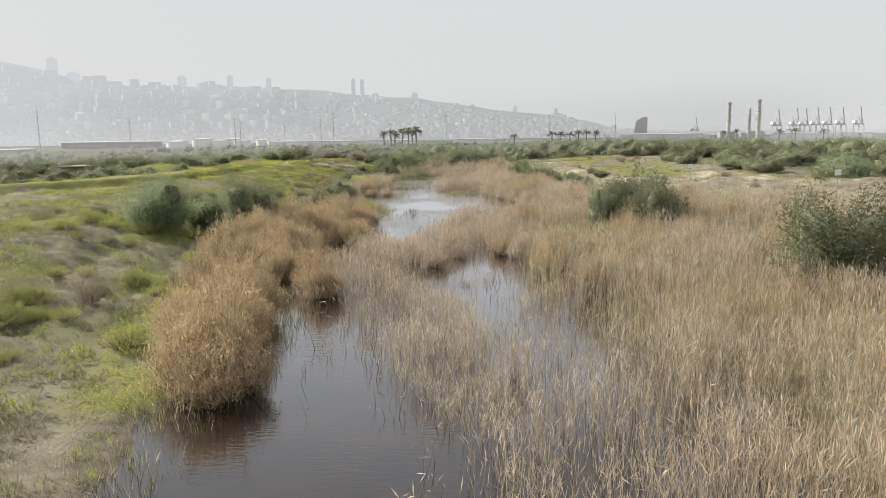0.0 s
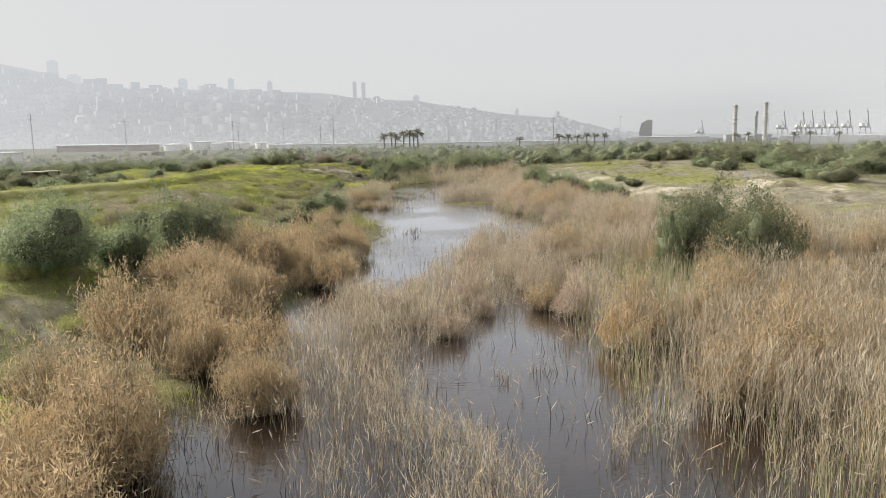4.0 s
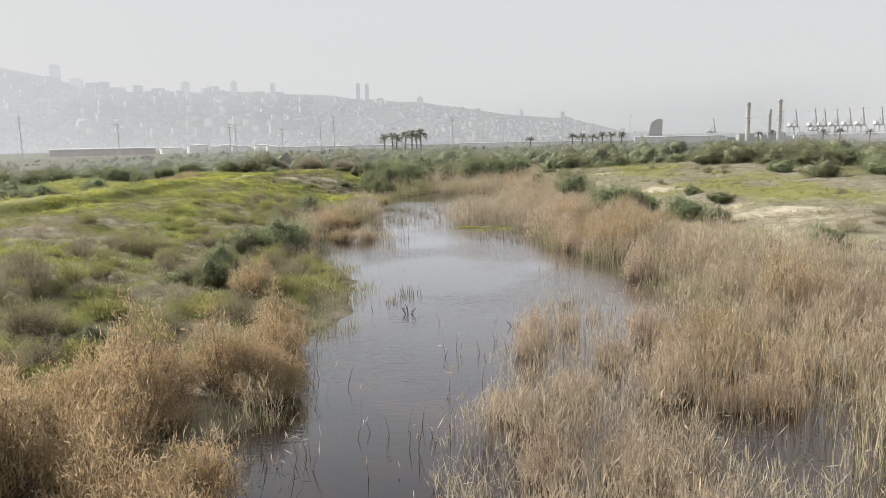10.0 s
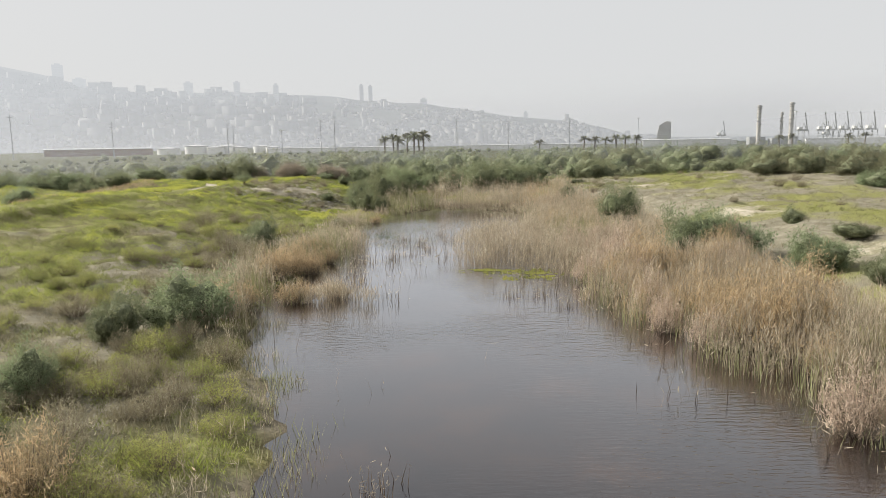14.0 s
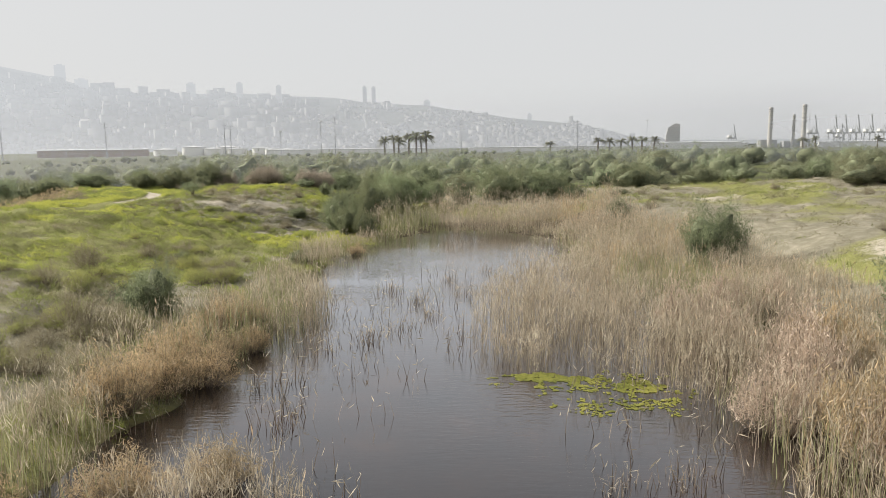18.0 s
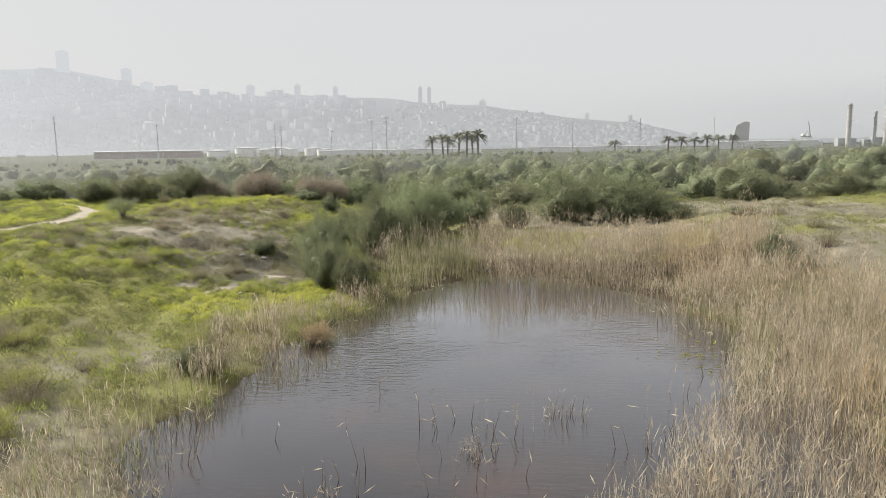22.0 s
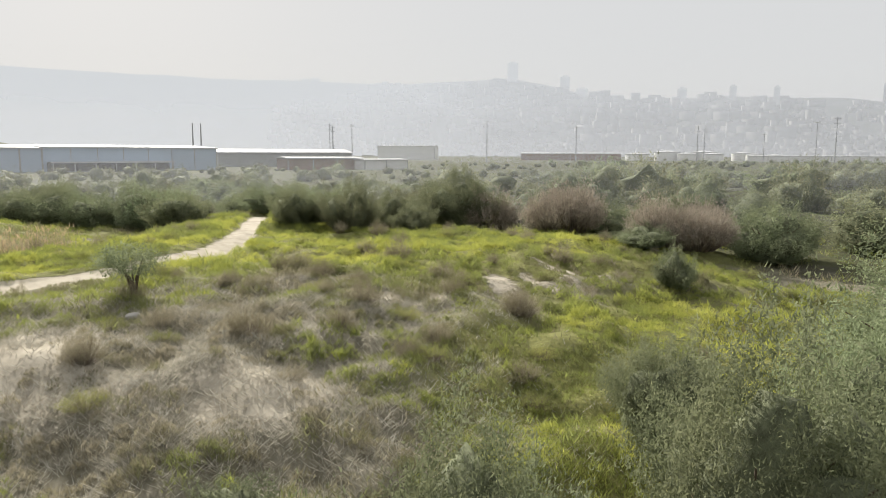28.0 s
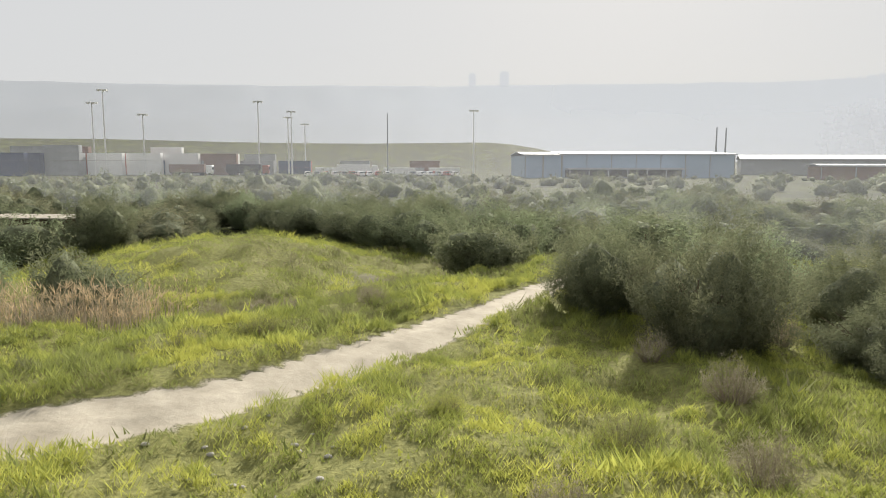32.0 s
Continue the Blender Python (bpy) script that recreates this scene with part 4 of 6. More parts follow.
def tuft_kind(seed):
    """A loose tuft of upright dead reed stems."""
    rng = np.random.default_rng(seed)
    n = 46
    x, y = rng.normal(0, 0.42, n), rng.normal(0, 0.42, n)
    v, f, tip = blades(x, y, np.full(n, -0.1), rng.uniform(0.25, 1.0, n), 0.03, 0.22, rng)
    v2, f2 = leaves(tip - [0, 0, 0.12], rng.uniform(0.15, 0.3, n), rng, 1.2, 0.10)
    root = empty("reed_tuft", Matrix.Translation((0, 0, -500)), "loose tuft of dead reed stems in water", "reeds", "tufts in the pond")
    part("branchwork", solid("branchwork", v, f, M_GREY), None, root)
    part("foliage", solid("foliage", v2, f2, M_REED), None, root)
    return root


TUFTS = [tuft_kind(360 + i) for i in range(3)]


def set_bush(kind, x, y, r, top, turn, label="", z=None):
    """A bush of radius r whose crown ends top metres above the water."""
    z0 = float(height(x, y)) if z is None else z
    h = max(top - z0, 0.5) * 1.03
    u = 1.08 + 0.16 * math.sin(17 * x + 5 * y)
    wide = 1.12 if kind in FINE else 1.38
    m = Matrix.Translation((x, y, z0)) @ Matrix.Rotation(turn, 4, "Z") @ Matrix.Diagonal((r * u * wide, r * 1.03 * wide / u, h, 1))
    ob = copy_thing(kind, m)
    return tagged(ob, label)


BUSHES = [
    (-16.5, 41.8, 2.4, 5.0, "round dark green bush beside the orange reeds"), (-14.9, 44.9, 1.5, 3.7, "blue-green bush in a low hollow"), (-12.7, 47.6, 2.1, 4.4, "spreading green bush on the grassy bank"), (-17.5, 52.5, 1.4, 3.2, ""),
    (-11.6, 78.4, 1.9, 2.8, "dark bush at the water's edge"), (-13.2, 76.4, 1.2, 2.2, ""), (-12.6, 70.5, 0.9, 1.9, ""), (-14.0, 97, 1.3, 2.5, "dark bush on the green bank"), (-11.6, 66.2, 1.0, 2.1, ""),
    (-9.4, 121.8, 1.1, 2.2, "grey-green willow bush at the pond's edge"), (-10.8, 122.9, 1.35, 2.7, ""), (-11.7, 125.4, 1.5, 3.1, ""), (-12.5, 128.2, 1.9, 3.5, "airy grey-green willow bush on the slope"),
    (-10.2, 132.0, 2.3, 4.0, "broad willow bush with a dark shaded side"), (-12.6, 134.6, 1.6, 3.3, ""), (-8.9, 136.2, 2.2, 3.9, ""),
    (-8.6, 139.8, 3.5, 4.5, "broad dark green bush behind the reeds"), (-2.5, 140.8, 1.1, 3.0, "small round green bush"), (-5.4, 141.5, 1.8, 3.6, ""),
    (1.6, 143.6, 2.8, 4.4, "broad green bush behind the reed bed"), (5.6, 143.8, 2.7, 4.2, ""), (8.6, 142.8, 1.5, 3.0, ""), (9.4, 124.6, 1.0, 2.6, ""), (12.4, 139.5, 1.2, 2.2, ""),
    (15.8, 27, 2.6, 4.8, "large bush among tall dry reeds"), (13.5, 44.2, 2.1, 4.4, "rounded grey-green bush among reeds"), (12.4, 49.0, 2.2, 4.3, "rounded grey-green bush among reeds"), (10.6, 46.8, 1.1, 3.6, ""),
    (11.2, 90.6, 2.3, 3.5, "broad grey-green bush by the sand"), (13.4, 91.6, 1.9, 3.2, ""), (11.0, 108.6, 2.0, 3.7, "round bush casting shade on pale sand"),
    (15.4, 86.2, 1.4, 2.6, ""), (16.2, 82.2, 1.2, 2.4, "low bush on pale sand"), (19.6, 91, 1.1, 2.5, ""), (20, 99, 0.8, 2.5, ""), (17, 70, 1.1, 2.4, ""),
    (-36.2, 145.4, 2.1, 4.8, "dense dark bush at the track's bend"), (-33.2, 146.2, 2.0, 4.8, "large dark bush shading the grass"), (-31.4, 148.6, 1.7, 4.0, ""), (-34.0, 150.2, 2.1, 4.2, ""), (-38.0, 149.5, 2.3, 4.4, ""),
    (-32.2, 153.6, 2.8, 5.1, ""), (-27, 155.5, 2.2, 4.2, ""), (-44.5, 150.5, 2.2, 4.3, ""), (-20.4, 151, 1.7, 3.4, ""), (-23.6, 156, 2.4, 3.9, ""), (-17, 158, 2.6, 4.0, ""),
    (-43.8, 131.5, 1.6, 3.5, "green bush beside the brown reeds"), (-47.5, 126, 2.0, 3.2, ""), (-46.2, 144.6, 1.9, 4.2, "rounded bush beside the track"), (-54.2, 147.2, 2.6, 4.0, "dark bush beyond the track"), (-60.5, 127.2, 2.1, 4.4, ""),
    (-76, 133, 2.6, 3.7, "dark bush in a long belt past the hillock"), (-72, 135.5, 2.4, 3.5, ""), (-68, 138, 2.6, 3.8, ""), (-64.5, 140.5, 2.5, 3.6, ""), (-61, 142.6, 2.6, 3.8, ""), (-57.5, 145, 2.4, 3.6, ""), (-58, 149.5, 2.8, 3.9, ""), (-65, 145.5, 2.8, 4.0, ""), (-72, 141, 2.6, 3.8, ""), (-50, 152, 2.4, 3.6, ""), (-80, 130, 2.4, 3.5, ""),
    (-15.5, 127.4, 0.75, 2.0, "bright green young bush on the slope"), (-16.8, 145.4, 1.0, 3.3, "slender young bush on the grassy rise"),
]
for i, (x, y, r, top, label) in enumerate(BUSHES):
    kind = FINE[i % 2] if -13 < x < -5 and y > 118 or -38 < x < -31 and y > 145 else BIG[i % 3] if r > 1.9 else NEAR[i % 4]
    set_bush(kind, x, y, r, top, i * 1.7, label)


def shrubs(kinds, n, x0, x1, y0, y1, lo, hi, weight, rng, tall=1.0):
    xs, ys = rng.uniform(x0, x1, n * 5), rng.uniform(y0, y1, n * 5)
    ok = np.flatnonzero(rng.uniform(size=n * 5) < weight(xs, ys))[:n]
    for j in ok:
        r = rng.uniform(lo, hi)
        z = max(float(height(xs[j], ys[j])), -0.1)
        copy_thing(kinds[int(rng.integers(len(kinds)))], Matrix.Translation((xs[j], ys[j], z - 0.03)) @ Matrix.Rotation(rng.uniform(0, 6.28), 4, "Z") @ Matrix.Diagonal((r, r, r * tall * rng.uniform(0.9, 1.4), 1)))


SR = np.random.default_rng(41)
shrubs(FEATHER, 95, -13, -4.2, 17.5, 60, 0.8, 1.5, lambda x, y: reed_zone(x, y) * sstep(-3.5, -5.5, x), SR, 1.25)
shrubs(FEATHER, 60, 6, 18, 30, 92, 0.8, 1.6, lambda x, y: reed_zone(x, y) * sstep(0.9, 1.0, reed_zone(x - 1.2, y)) * sstep(-0.5, 0.1, wave_noise(x, y, 7.0, 103)), SR, 1.2)
shrubs(ROSY, 46, 5, 16, 44, 100, 0.7, 1.3, lambda x, y: reed_zone(x, y), SR, 1.25)
shrubs(ROSY, 36, -4.5, 6.5, 36, 60, 0.5, 0.9, lambda x, y: reed_zone(x, y) * (1 - open_water(x, y)), SR, 1.3)
shrubs(ORANGE, 8, -8.5, -5, 18, 34, 0.6, 1.0, lambda x, y: reed_zone(x, y), SR, 1.3)
shrubs(ORANGE, 7, 5, 15, 30, 46, 0.7, 1.2, lambda x, y: reed_zone(x, y), SR, 1.2)
shrubs(FEATHER, 14, -12.5, -8.5, 80, 100, 0.6, 1.2, lambda x, y: reed_zone(x, y), SR, 1.1)
shrubs(TWIGGY, 40, -22, -8.5, 56, 112, 0.5, 1.2, lambda x, y: sstep(0.3, 1.2, shore_left(y) - x) * sstep(-26, -10, x), SR)
shrubs(TWIGGY, 90, -40, -12, 122, 150, 0.25, 0.6, lambda x, y: (track_off(x, y) > 1.6) * 1.0, SR)
shrubs(TWIGGY, 22, -30, -9, 14, 60, 0.5, 1.1, lambda x, y: 1 - reed_zone(x, y), SR)
shrubs(HERBY, 90, -26, -7, 14, 116, 0.4, 0.9, lambda x, y: (1 - reed_zone(x, y)) * (shore_left(y) - x > 0.8), SR, 0.8)
bank = lambda x, y: (1 - reed_zone(x, y)) * sstep(0.3, 1.0, shore_left(y) - x) * sstep(-24, -14, x) * sstep(-0.4, 0.3, wave_noise(x, y, 3.0, 101))
shrubs(NEAR, 18, -24, -6, 12, 112, 0.5, 1.0, bank, SR, 0.75)
shrubs(HERBY, 140, -24, -5.5, 12, 116, 0.45, 1.0, bank, SR, 0.7)
shrubs(TWIGGY, 48, -24, -5.5, 12, 116, 0.4, 1.0, bank, SR, 0.7)
shrubs(TWIGGY, 12, -14, -5.5, 60, 100, 0.5, 1.1, bank, SR, 0.9)
shrubs(HERBY, 60, -40, -9, 117, 150, 0.3, 0.6, lambda x, y: (track_off(x, y) > 1.6) * (1 - reed_zone(x, y)), SR, 0.6)
shrubs(TWIGGY, 26, 12, 36, 55, 150, 0.35, 0.9, lambda x, y: sstep(0.0, 1.0, x - shore_right(y) - 3), SR, 0.8)
shrubs(DUSTY, 9, -33, -19, 152, 162, 1.4, 2.1, lambda x, y: 1.0 + 0 * x, SR, 1.0)
for x, y, r in [(-3.0, 66, 0.45), (-3.4, 64.8, 0.4), (3.7, 63.5, 0.45), (4.3, 61.5, 0.5), (-5.5, 95, 0.6), (-4.6, 96.5, 0.55), (-6.8, 93.5, 0.6), (-3.5, 98.5, 0.5), (-4.2, 101, 0.55), (-2.2, 102.5, 0.45), (-5.6, 103.5, 0.5), (-3.0, 106, 0.4), (-1.0, 108.5, 0.45), (2.2, 84.5, 0.5), (3.2, 82.2, 0.45), (0.8, 84.2, 0.4), (-6.4, 87.8, 0.6), (-7.6, 90.2, 0.7), (-2.9, 34.2, 0.4), (2.6, 33.3, 0.4), (1.5, 32.4, 0.35)]:
    copy_thing(TUFTS[int(y) % 3], Matrix.Translation((x, y, -0.05)) @ Matrix.Rotation(y, 4, "Z") @ Matrix.Diagonal((r * 1.5, r * 1.5, r * 1.5, 1)))
for x, y, r, k in [(-9.2, 64.6, 1.2, 1.3), (-8.6, 83.5, 1.1, 0.9), (-7.0, 84.6, 0.9, 0.9), (-8.9, 114.6, 0.7, 1.0), (-10.8, 88, 1.3, 1.2), (-9.6, 90.5, 1.2, 1.1), (3.7, 41, 0.9, 1.3), (7.6, 41.5, 1.1, 1.3)]:
    copy_thing(FEATHER[0], Matrix.Translation((x, y, max(float(height(x, y)), -0.1))) @ Matrix.Rotation(x, 4, "Z") @ Matrix.Diagonal((r, r, r * k, 1)))


def thicket(n, x0, x1, y0, y1, lo, hi, weight, rng, far="", shapes=None):
    """Scattered bushes: things of their own, or one joined thicket where they stand far off."""
    done, lists = 0, []
    for k in range(n * 6):
        x, y = rng.uniform(x0, x1), rng.uniform(y0, y1)
        if rng.uniform() > weight(x, y):
            continue
        r, h, turn, pick = rng.uniform(lo, hi), rng.uniform(0.75, 1.15), rng.uniform(0, 6.28), int(rng.integers(6))
        if far:
            v, f, ix = (shapes or CROWNS)[pick]
            c, s = math.cos(turn), math.sin(turn)
            w = np.stack([(v[:, 0] * c - v[:, 1] * s) * r + x, (v[:, 0] * s + v[:, 1] * c) * r + y, v[:, 2] * r * h + float(height(x, y)) - 0.1], -1)
            for m in (0, 1):
                lists.append((w, f[ix == m], (0 if pick % 2 else 1) if m == 0 else 2))
        else:
            set_bush(SCRUB[pick], x, y, r, float(height(x, y)) + r * h, turn)
        done += 1
        if done == n:
            break
    if far:
        v, f, ix = join(lists)
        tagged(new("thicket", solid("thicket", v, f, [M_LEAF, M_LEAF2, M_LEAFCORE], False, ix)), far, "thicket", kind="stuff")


MIDS = [crown(2500, 12 + 3 * i, np.random.default_rng(420 + i), 0.052, 0.78 + 0.05 * i, 3) for i in range(6)]
FARS = [crown(300, 14 + 2 * i, np.random.default_rng(440 + i), 0.12, 0.8 + 0.05 * i, 2) for i in range(6)]
CROWNS = [crown(1000, 14 + 2 * i, np.random.default_rng(400 + i), 0.072, 0.8 + 0.05 * i, 2) for i in range(6)]
TR = np.random.default_rng(31)
# the wood beyond the pond's head, the scrub on the sand side, the plain behind the berm
wood = lambda x, y: float(sstep(148, 160, y + 0.06 * abs(x))) * (math.hypot(x + 28, y - 146) > 13)
thicket(46, -45, 62, 154, 170, 1.4, 3.6, wood, TR)
thicket(72, -45, 62, 168, 198, 2.0, 4.6, wood, TR, "dense olive-green scrub behind the pond's head", MIDS)
thicket(44, 30, 52, 66, 150, 1.9, 3.1, lambda x, y: float(sstep(31, 38, x - 0.05 * (y - 90))), TR)
thicket(40, 48, 66, 66, 150, 2.2, 3.3, lambda x, y: 1.0, TR, "grey-green scrub behind the sand", MIDS)
thicket(56, -84, -50, 110, 184, 1.9, 3.2, lambda x, y: 1.0 * (abs(x + 53) + abs(y - 135) > 16), TR)
thicket(60, -108, -80, 105, 190, 2.0, 3.4, lambda x, y: 1.0, TR, "dark scrub belt on the low plain", MIDS)
thicket(30, -84, -46, 60, 118, 1.4, 2.9, lambda x, y: float(x < berm_x(y) - 5), TR)
thicket(250, -80, 110, 192, 320, 2.0, 5.4, lambda x, y: 1.0, TR, "dense olive-green scrub wood stretching to the works")
thicket(14, -34, -6, 301, 306, 2.6, 4.4, lambda x, y: 1.0, TR, "dark bushes round the palms", MIDS)
thicket(80, 56, 125, 80, 215, 2.8, 4.4, lambda x, y: 1.0, TR, "tall grey-green wood behind the sand")
thicket(90, -125, -70, 50, 330, 1.4, 2.9, lambda x, y: 1.0 - float(np.exp(-((x + 125) / 12) ** 2)), TR, "scattered scrub on the western plain")
thicket(250, -222, -104, 60, 270, 1.4, 3.4, lambda x, y: 0.25 + 0.75 * float(wave_noise(x, y, 22, 111) > -0.1), TR, "dark low scrub on the plain before the warehouses", FARS)
thicket(80, -230, -130, 40, 420, 1.2, 2.6, lambda x, y: 1.0, TR, "low distant scrub before the yards", FARS)
thicket(160, -200, 130, 320, 620, 2.6, 4.6, lambda x, y: 1.0, TR, "distant scrub before the tank farm", FARS)
for k in NEAR + BIG + FINE + SCRUB + FEATHER + ROSY + ORANGE + DUSTY + TWIGGY + HERBY + TUFTS:
    for o in (k, *k.children_recursive):
        bpy.data.objects.remove(o)


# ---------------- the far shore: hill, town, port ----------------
# Lit white veil over clear: sheets with it stand in for air haze.
def veil_mat(name, strength):
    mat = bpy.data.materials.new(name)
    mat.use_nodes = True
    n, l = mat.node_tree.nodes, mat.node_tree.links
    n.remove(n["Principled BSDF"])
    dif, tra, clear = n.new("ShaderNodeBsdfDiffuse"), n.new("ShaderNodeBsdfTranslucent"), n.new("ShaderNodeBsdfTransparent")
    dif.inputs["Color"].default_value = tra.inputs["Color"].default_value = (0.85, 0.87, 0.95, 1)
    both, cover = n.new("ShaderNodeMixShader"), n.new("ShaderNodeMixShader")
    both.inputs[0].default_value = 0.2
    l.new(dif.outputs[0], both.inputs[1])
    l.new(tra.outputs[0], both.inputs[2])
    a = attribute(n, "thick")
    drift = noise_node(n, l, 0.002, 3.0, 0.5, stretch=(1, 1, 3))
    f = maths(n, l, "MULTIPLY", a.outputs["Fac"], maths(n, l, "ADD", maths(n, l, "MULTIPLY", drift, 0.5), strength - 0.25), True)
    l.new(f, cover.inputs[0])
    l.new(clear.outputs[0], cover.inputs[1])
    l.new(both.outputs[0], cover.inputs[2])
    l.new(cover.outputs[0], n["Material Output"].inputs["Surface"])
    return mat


def veil_sheet(name, dist, top, dense, strength):
    """A curved translucent sheet round the plain that stands in for haze, its density set by height and bearing."""
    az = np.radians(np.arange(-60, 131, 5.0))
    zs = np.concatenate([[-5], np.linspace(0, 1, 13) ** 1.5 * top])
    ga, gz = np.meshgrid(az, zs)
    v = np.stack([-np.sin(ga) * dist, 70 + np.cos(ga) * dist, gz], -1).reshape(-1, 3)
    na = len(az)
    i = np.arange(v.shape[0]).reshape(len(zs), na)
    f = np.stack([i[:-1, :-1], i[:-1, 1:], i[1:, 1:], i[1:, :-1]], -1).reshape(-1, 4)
    me = solid(name, v, f, veil_mat(name, strength), True)
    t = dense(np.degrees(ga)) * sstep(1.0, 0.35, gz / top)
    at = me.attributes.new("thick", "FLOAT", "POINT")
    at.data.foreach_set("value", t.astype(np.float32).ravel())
    return tagged(new("backdrop_haze", me), "curved translucent sheet standing in for haze", "haze", kind="structure")


AZ = [-40, -16, -13, -10.8, -8, -3.7, 2.7, 8, 10, 17, 25, 28, 31, 34, 42, 51, 69, 90, 113, 128]
EL = [0.25, 0.35, 0.6, 1.3, 1.75, 2.25, 3.3, 3.6, 3.9, 4.3, 4.2, 4.6, 5.4, 5.9, 5.5, 5.6, 5.9, 5.8, 5.4, 4.0]


def ridge(a):
    return np.interp(a, AZ, EL)


def hill_point(a, t):
    """Place on the hill: a degrees to the left of +y, t from its foot (0) to its ridge (1)."""
    foot, back = 1900.0, 3300.0
    d = foot + (back - foot) * t
    top = np.tan(np.radians(ridge(a))) * back
    lump = 14 * wave_noise(a * 12, t * 90, 20, 81) * t
    z = 4 + (top - 4) * t ** 1.25 + lump * (top > 60) * (1 - 0.7 * (t > 0.97))
    ar = np.radians(a)
    return np.stack([-np.sin(ar) * d, 70 + np.cos(ar) * d, z], -1)


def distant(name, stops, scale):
    """Far land and town with haze put into the material: an even pale glow mixed over the surface colour."""
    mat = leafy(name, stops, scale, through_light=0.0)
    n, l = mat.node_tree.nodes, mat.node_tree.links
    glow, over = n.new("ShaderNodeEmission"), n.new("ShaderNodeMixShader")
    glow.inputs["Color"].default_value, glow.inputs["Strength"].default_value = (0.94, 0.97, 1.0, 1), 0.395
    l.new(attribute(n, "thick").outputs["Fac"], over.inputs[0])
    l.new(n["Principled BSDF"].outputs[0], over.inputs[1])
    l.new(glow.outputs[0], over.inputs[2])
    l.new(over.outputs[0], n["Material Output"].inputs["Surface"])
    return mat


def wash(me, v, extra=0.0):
    """Stores the share of haze glow at each point: more towards the sun, and in drifts along the ridge."""
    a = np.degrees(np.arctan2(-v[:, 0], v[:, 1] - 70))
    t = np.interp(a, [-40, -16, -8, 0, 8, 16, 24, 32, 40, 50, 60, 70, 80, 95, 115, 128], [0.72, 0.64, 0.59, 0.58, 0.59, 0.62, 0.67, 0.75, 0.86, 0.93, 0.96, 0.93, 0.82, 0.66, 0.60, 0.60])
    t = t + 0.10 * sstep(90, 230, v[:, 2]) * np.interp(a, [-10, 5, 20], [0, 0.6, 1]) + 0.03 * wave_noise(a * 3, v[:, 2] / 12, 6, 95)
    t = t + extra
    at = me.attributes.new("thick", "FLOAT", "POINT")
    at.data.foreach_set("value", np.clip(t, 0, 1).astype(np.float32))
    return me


# Both materials carry distance haze as emission over their own colour.
M_HILL = distant("hill_with_haze_glow", [(0.0, (0.03, 0.036, 0.034)), (0.5, (0.05, 0.056, 0.05)), (1.0, (0.08, 0.08, 0.07))], 0.008)
M_TOWN = distant("town_with_haze_glow", [(0.0, (0.07, 0.07, 0.07)), (0.5, (0.16, 0.158, 0.152)), (1.0, (0.30, 0.295, 0.285))], 0.004)


def build_hill():
    a, t = np.arange(-40, 128.1, 0.8), np.concatenate([np.linspace(0, 1, 22), [1.15]])
    ga, gt = np.meshgrid(a, t)
    v = hill_point(ga.ravel(), np.minimum(gt.ravel(), 1))
    back = gt.ravel() > 1
    v[back, 2] = -10
    v[back, :2] *= 1.1
    i = np.arange(len(v)).reshape(len(t), len(a))
    f = np.stack([i[:-1, :-1], i[:-1, 1:], i[1:, 1:], i[1:, :-1]], -1).reshape(-1, 4)
    return tagged(new("backdrop_hill", wash(solid("backdrop_hill", v, f, M_HILL, True), v)), "long wooded ridge behind the town, haze glow in its material", "hill", kind="structure")


build_hill()


def box_arrays(c, sx, sy, sz, turn):
    """Boxes as arrays: foot centres c, sizes and turns."""
    n = len(c)
    k = np.array([[-1, -1, 0], [1, -1, 0], [1, 1, 0], [-1, 1, 0], [-1, -1, 1], [1, -1, 1], [1, 1, 1], [-1, 1, 1]], float)
    x, y = k[:, 0] * sx[:, None] / 2, k[:, 1] * sy[:, None] / 2
    co, si = np.cos(turn)[:, None], np.sin(turn)[:, None]
    v = np.stack([c[:, :1] + x * co - y * si, c[:, 1:2] + x * si + y * co, c[:, 2:] + k[:, 2] * sz[:, None]], -1).reshape(-1, 3)
    q = np.array([[0, 1, 5, 4], [1, 2, 6, 5], [2, 3, 7, 6], [3, 0, 4, 7], [4, 5, 6, 7]])
    f = (q[None] + (np.arange(n) * 8)[:, None, None]).reshape(-1, 4)
    return v, f


def build_town():
    rng = np.random.default_rng(55)
    n = 4200
    a, t = rng.uniform(-15, 52, n), rng.uniform(0, 1, n) ** 1.5 * 0.97
    keep = rng.uniform(size=n) < sstep(-0.5, 0.5, wave_noise(a * 5, t * 40, 9, 91) + 0.55 * (1 - t))
    a, t = a[keep], t[keep]
    c = hill_point(a, t)
    c[:, 2] -= 6
    n = len(c)
    tall = rng.uniform(size=n) < 0.035
    v, f = box_arrays(c, rng.uniform(7, 26, n), rng.uniform(8, 20, n), 6 + rng.uniform(3, 12, n) + tall * rng.uniform(8, 24, n), np.radians(a) + rng.normal(0, 0.3, n))
    b = rng.uniform(12, 50, 420), rng.uniform(0.15, 0.95, 420)
    c = hill_point(*b)
    c[:, 2] -= 8
    v2, f2 = box_arrays(c, rng.uniform(22, 58, 420), rng.uniform(15, 25, 420), rng.uniform(18, 44, 420), np.radians(b[0]) + rng.normal(0, 0.25, 420))
    v, f = np.concatenate([v, v2]), np.concatenate([f, f2 + len(v)])
    tagged(new("far_town", wash(solid("far_town", v, f, M_TOWN), v)), "apartment blocks scattered over the hillside, paled by built-in haze glow", "town", kind="stuff")


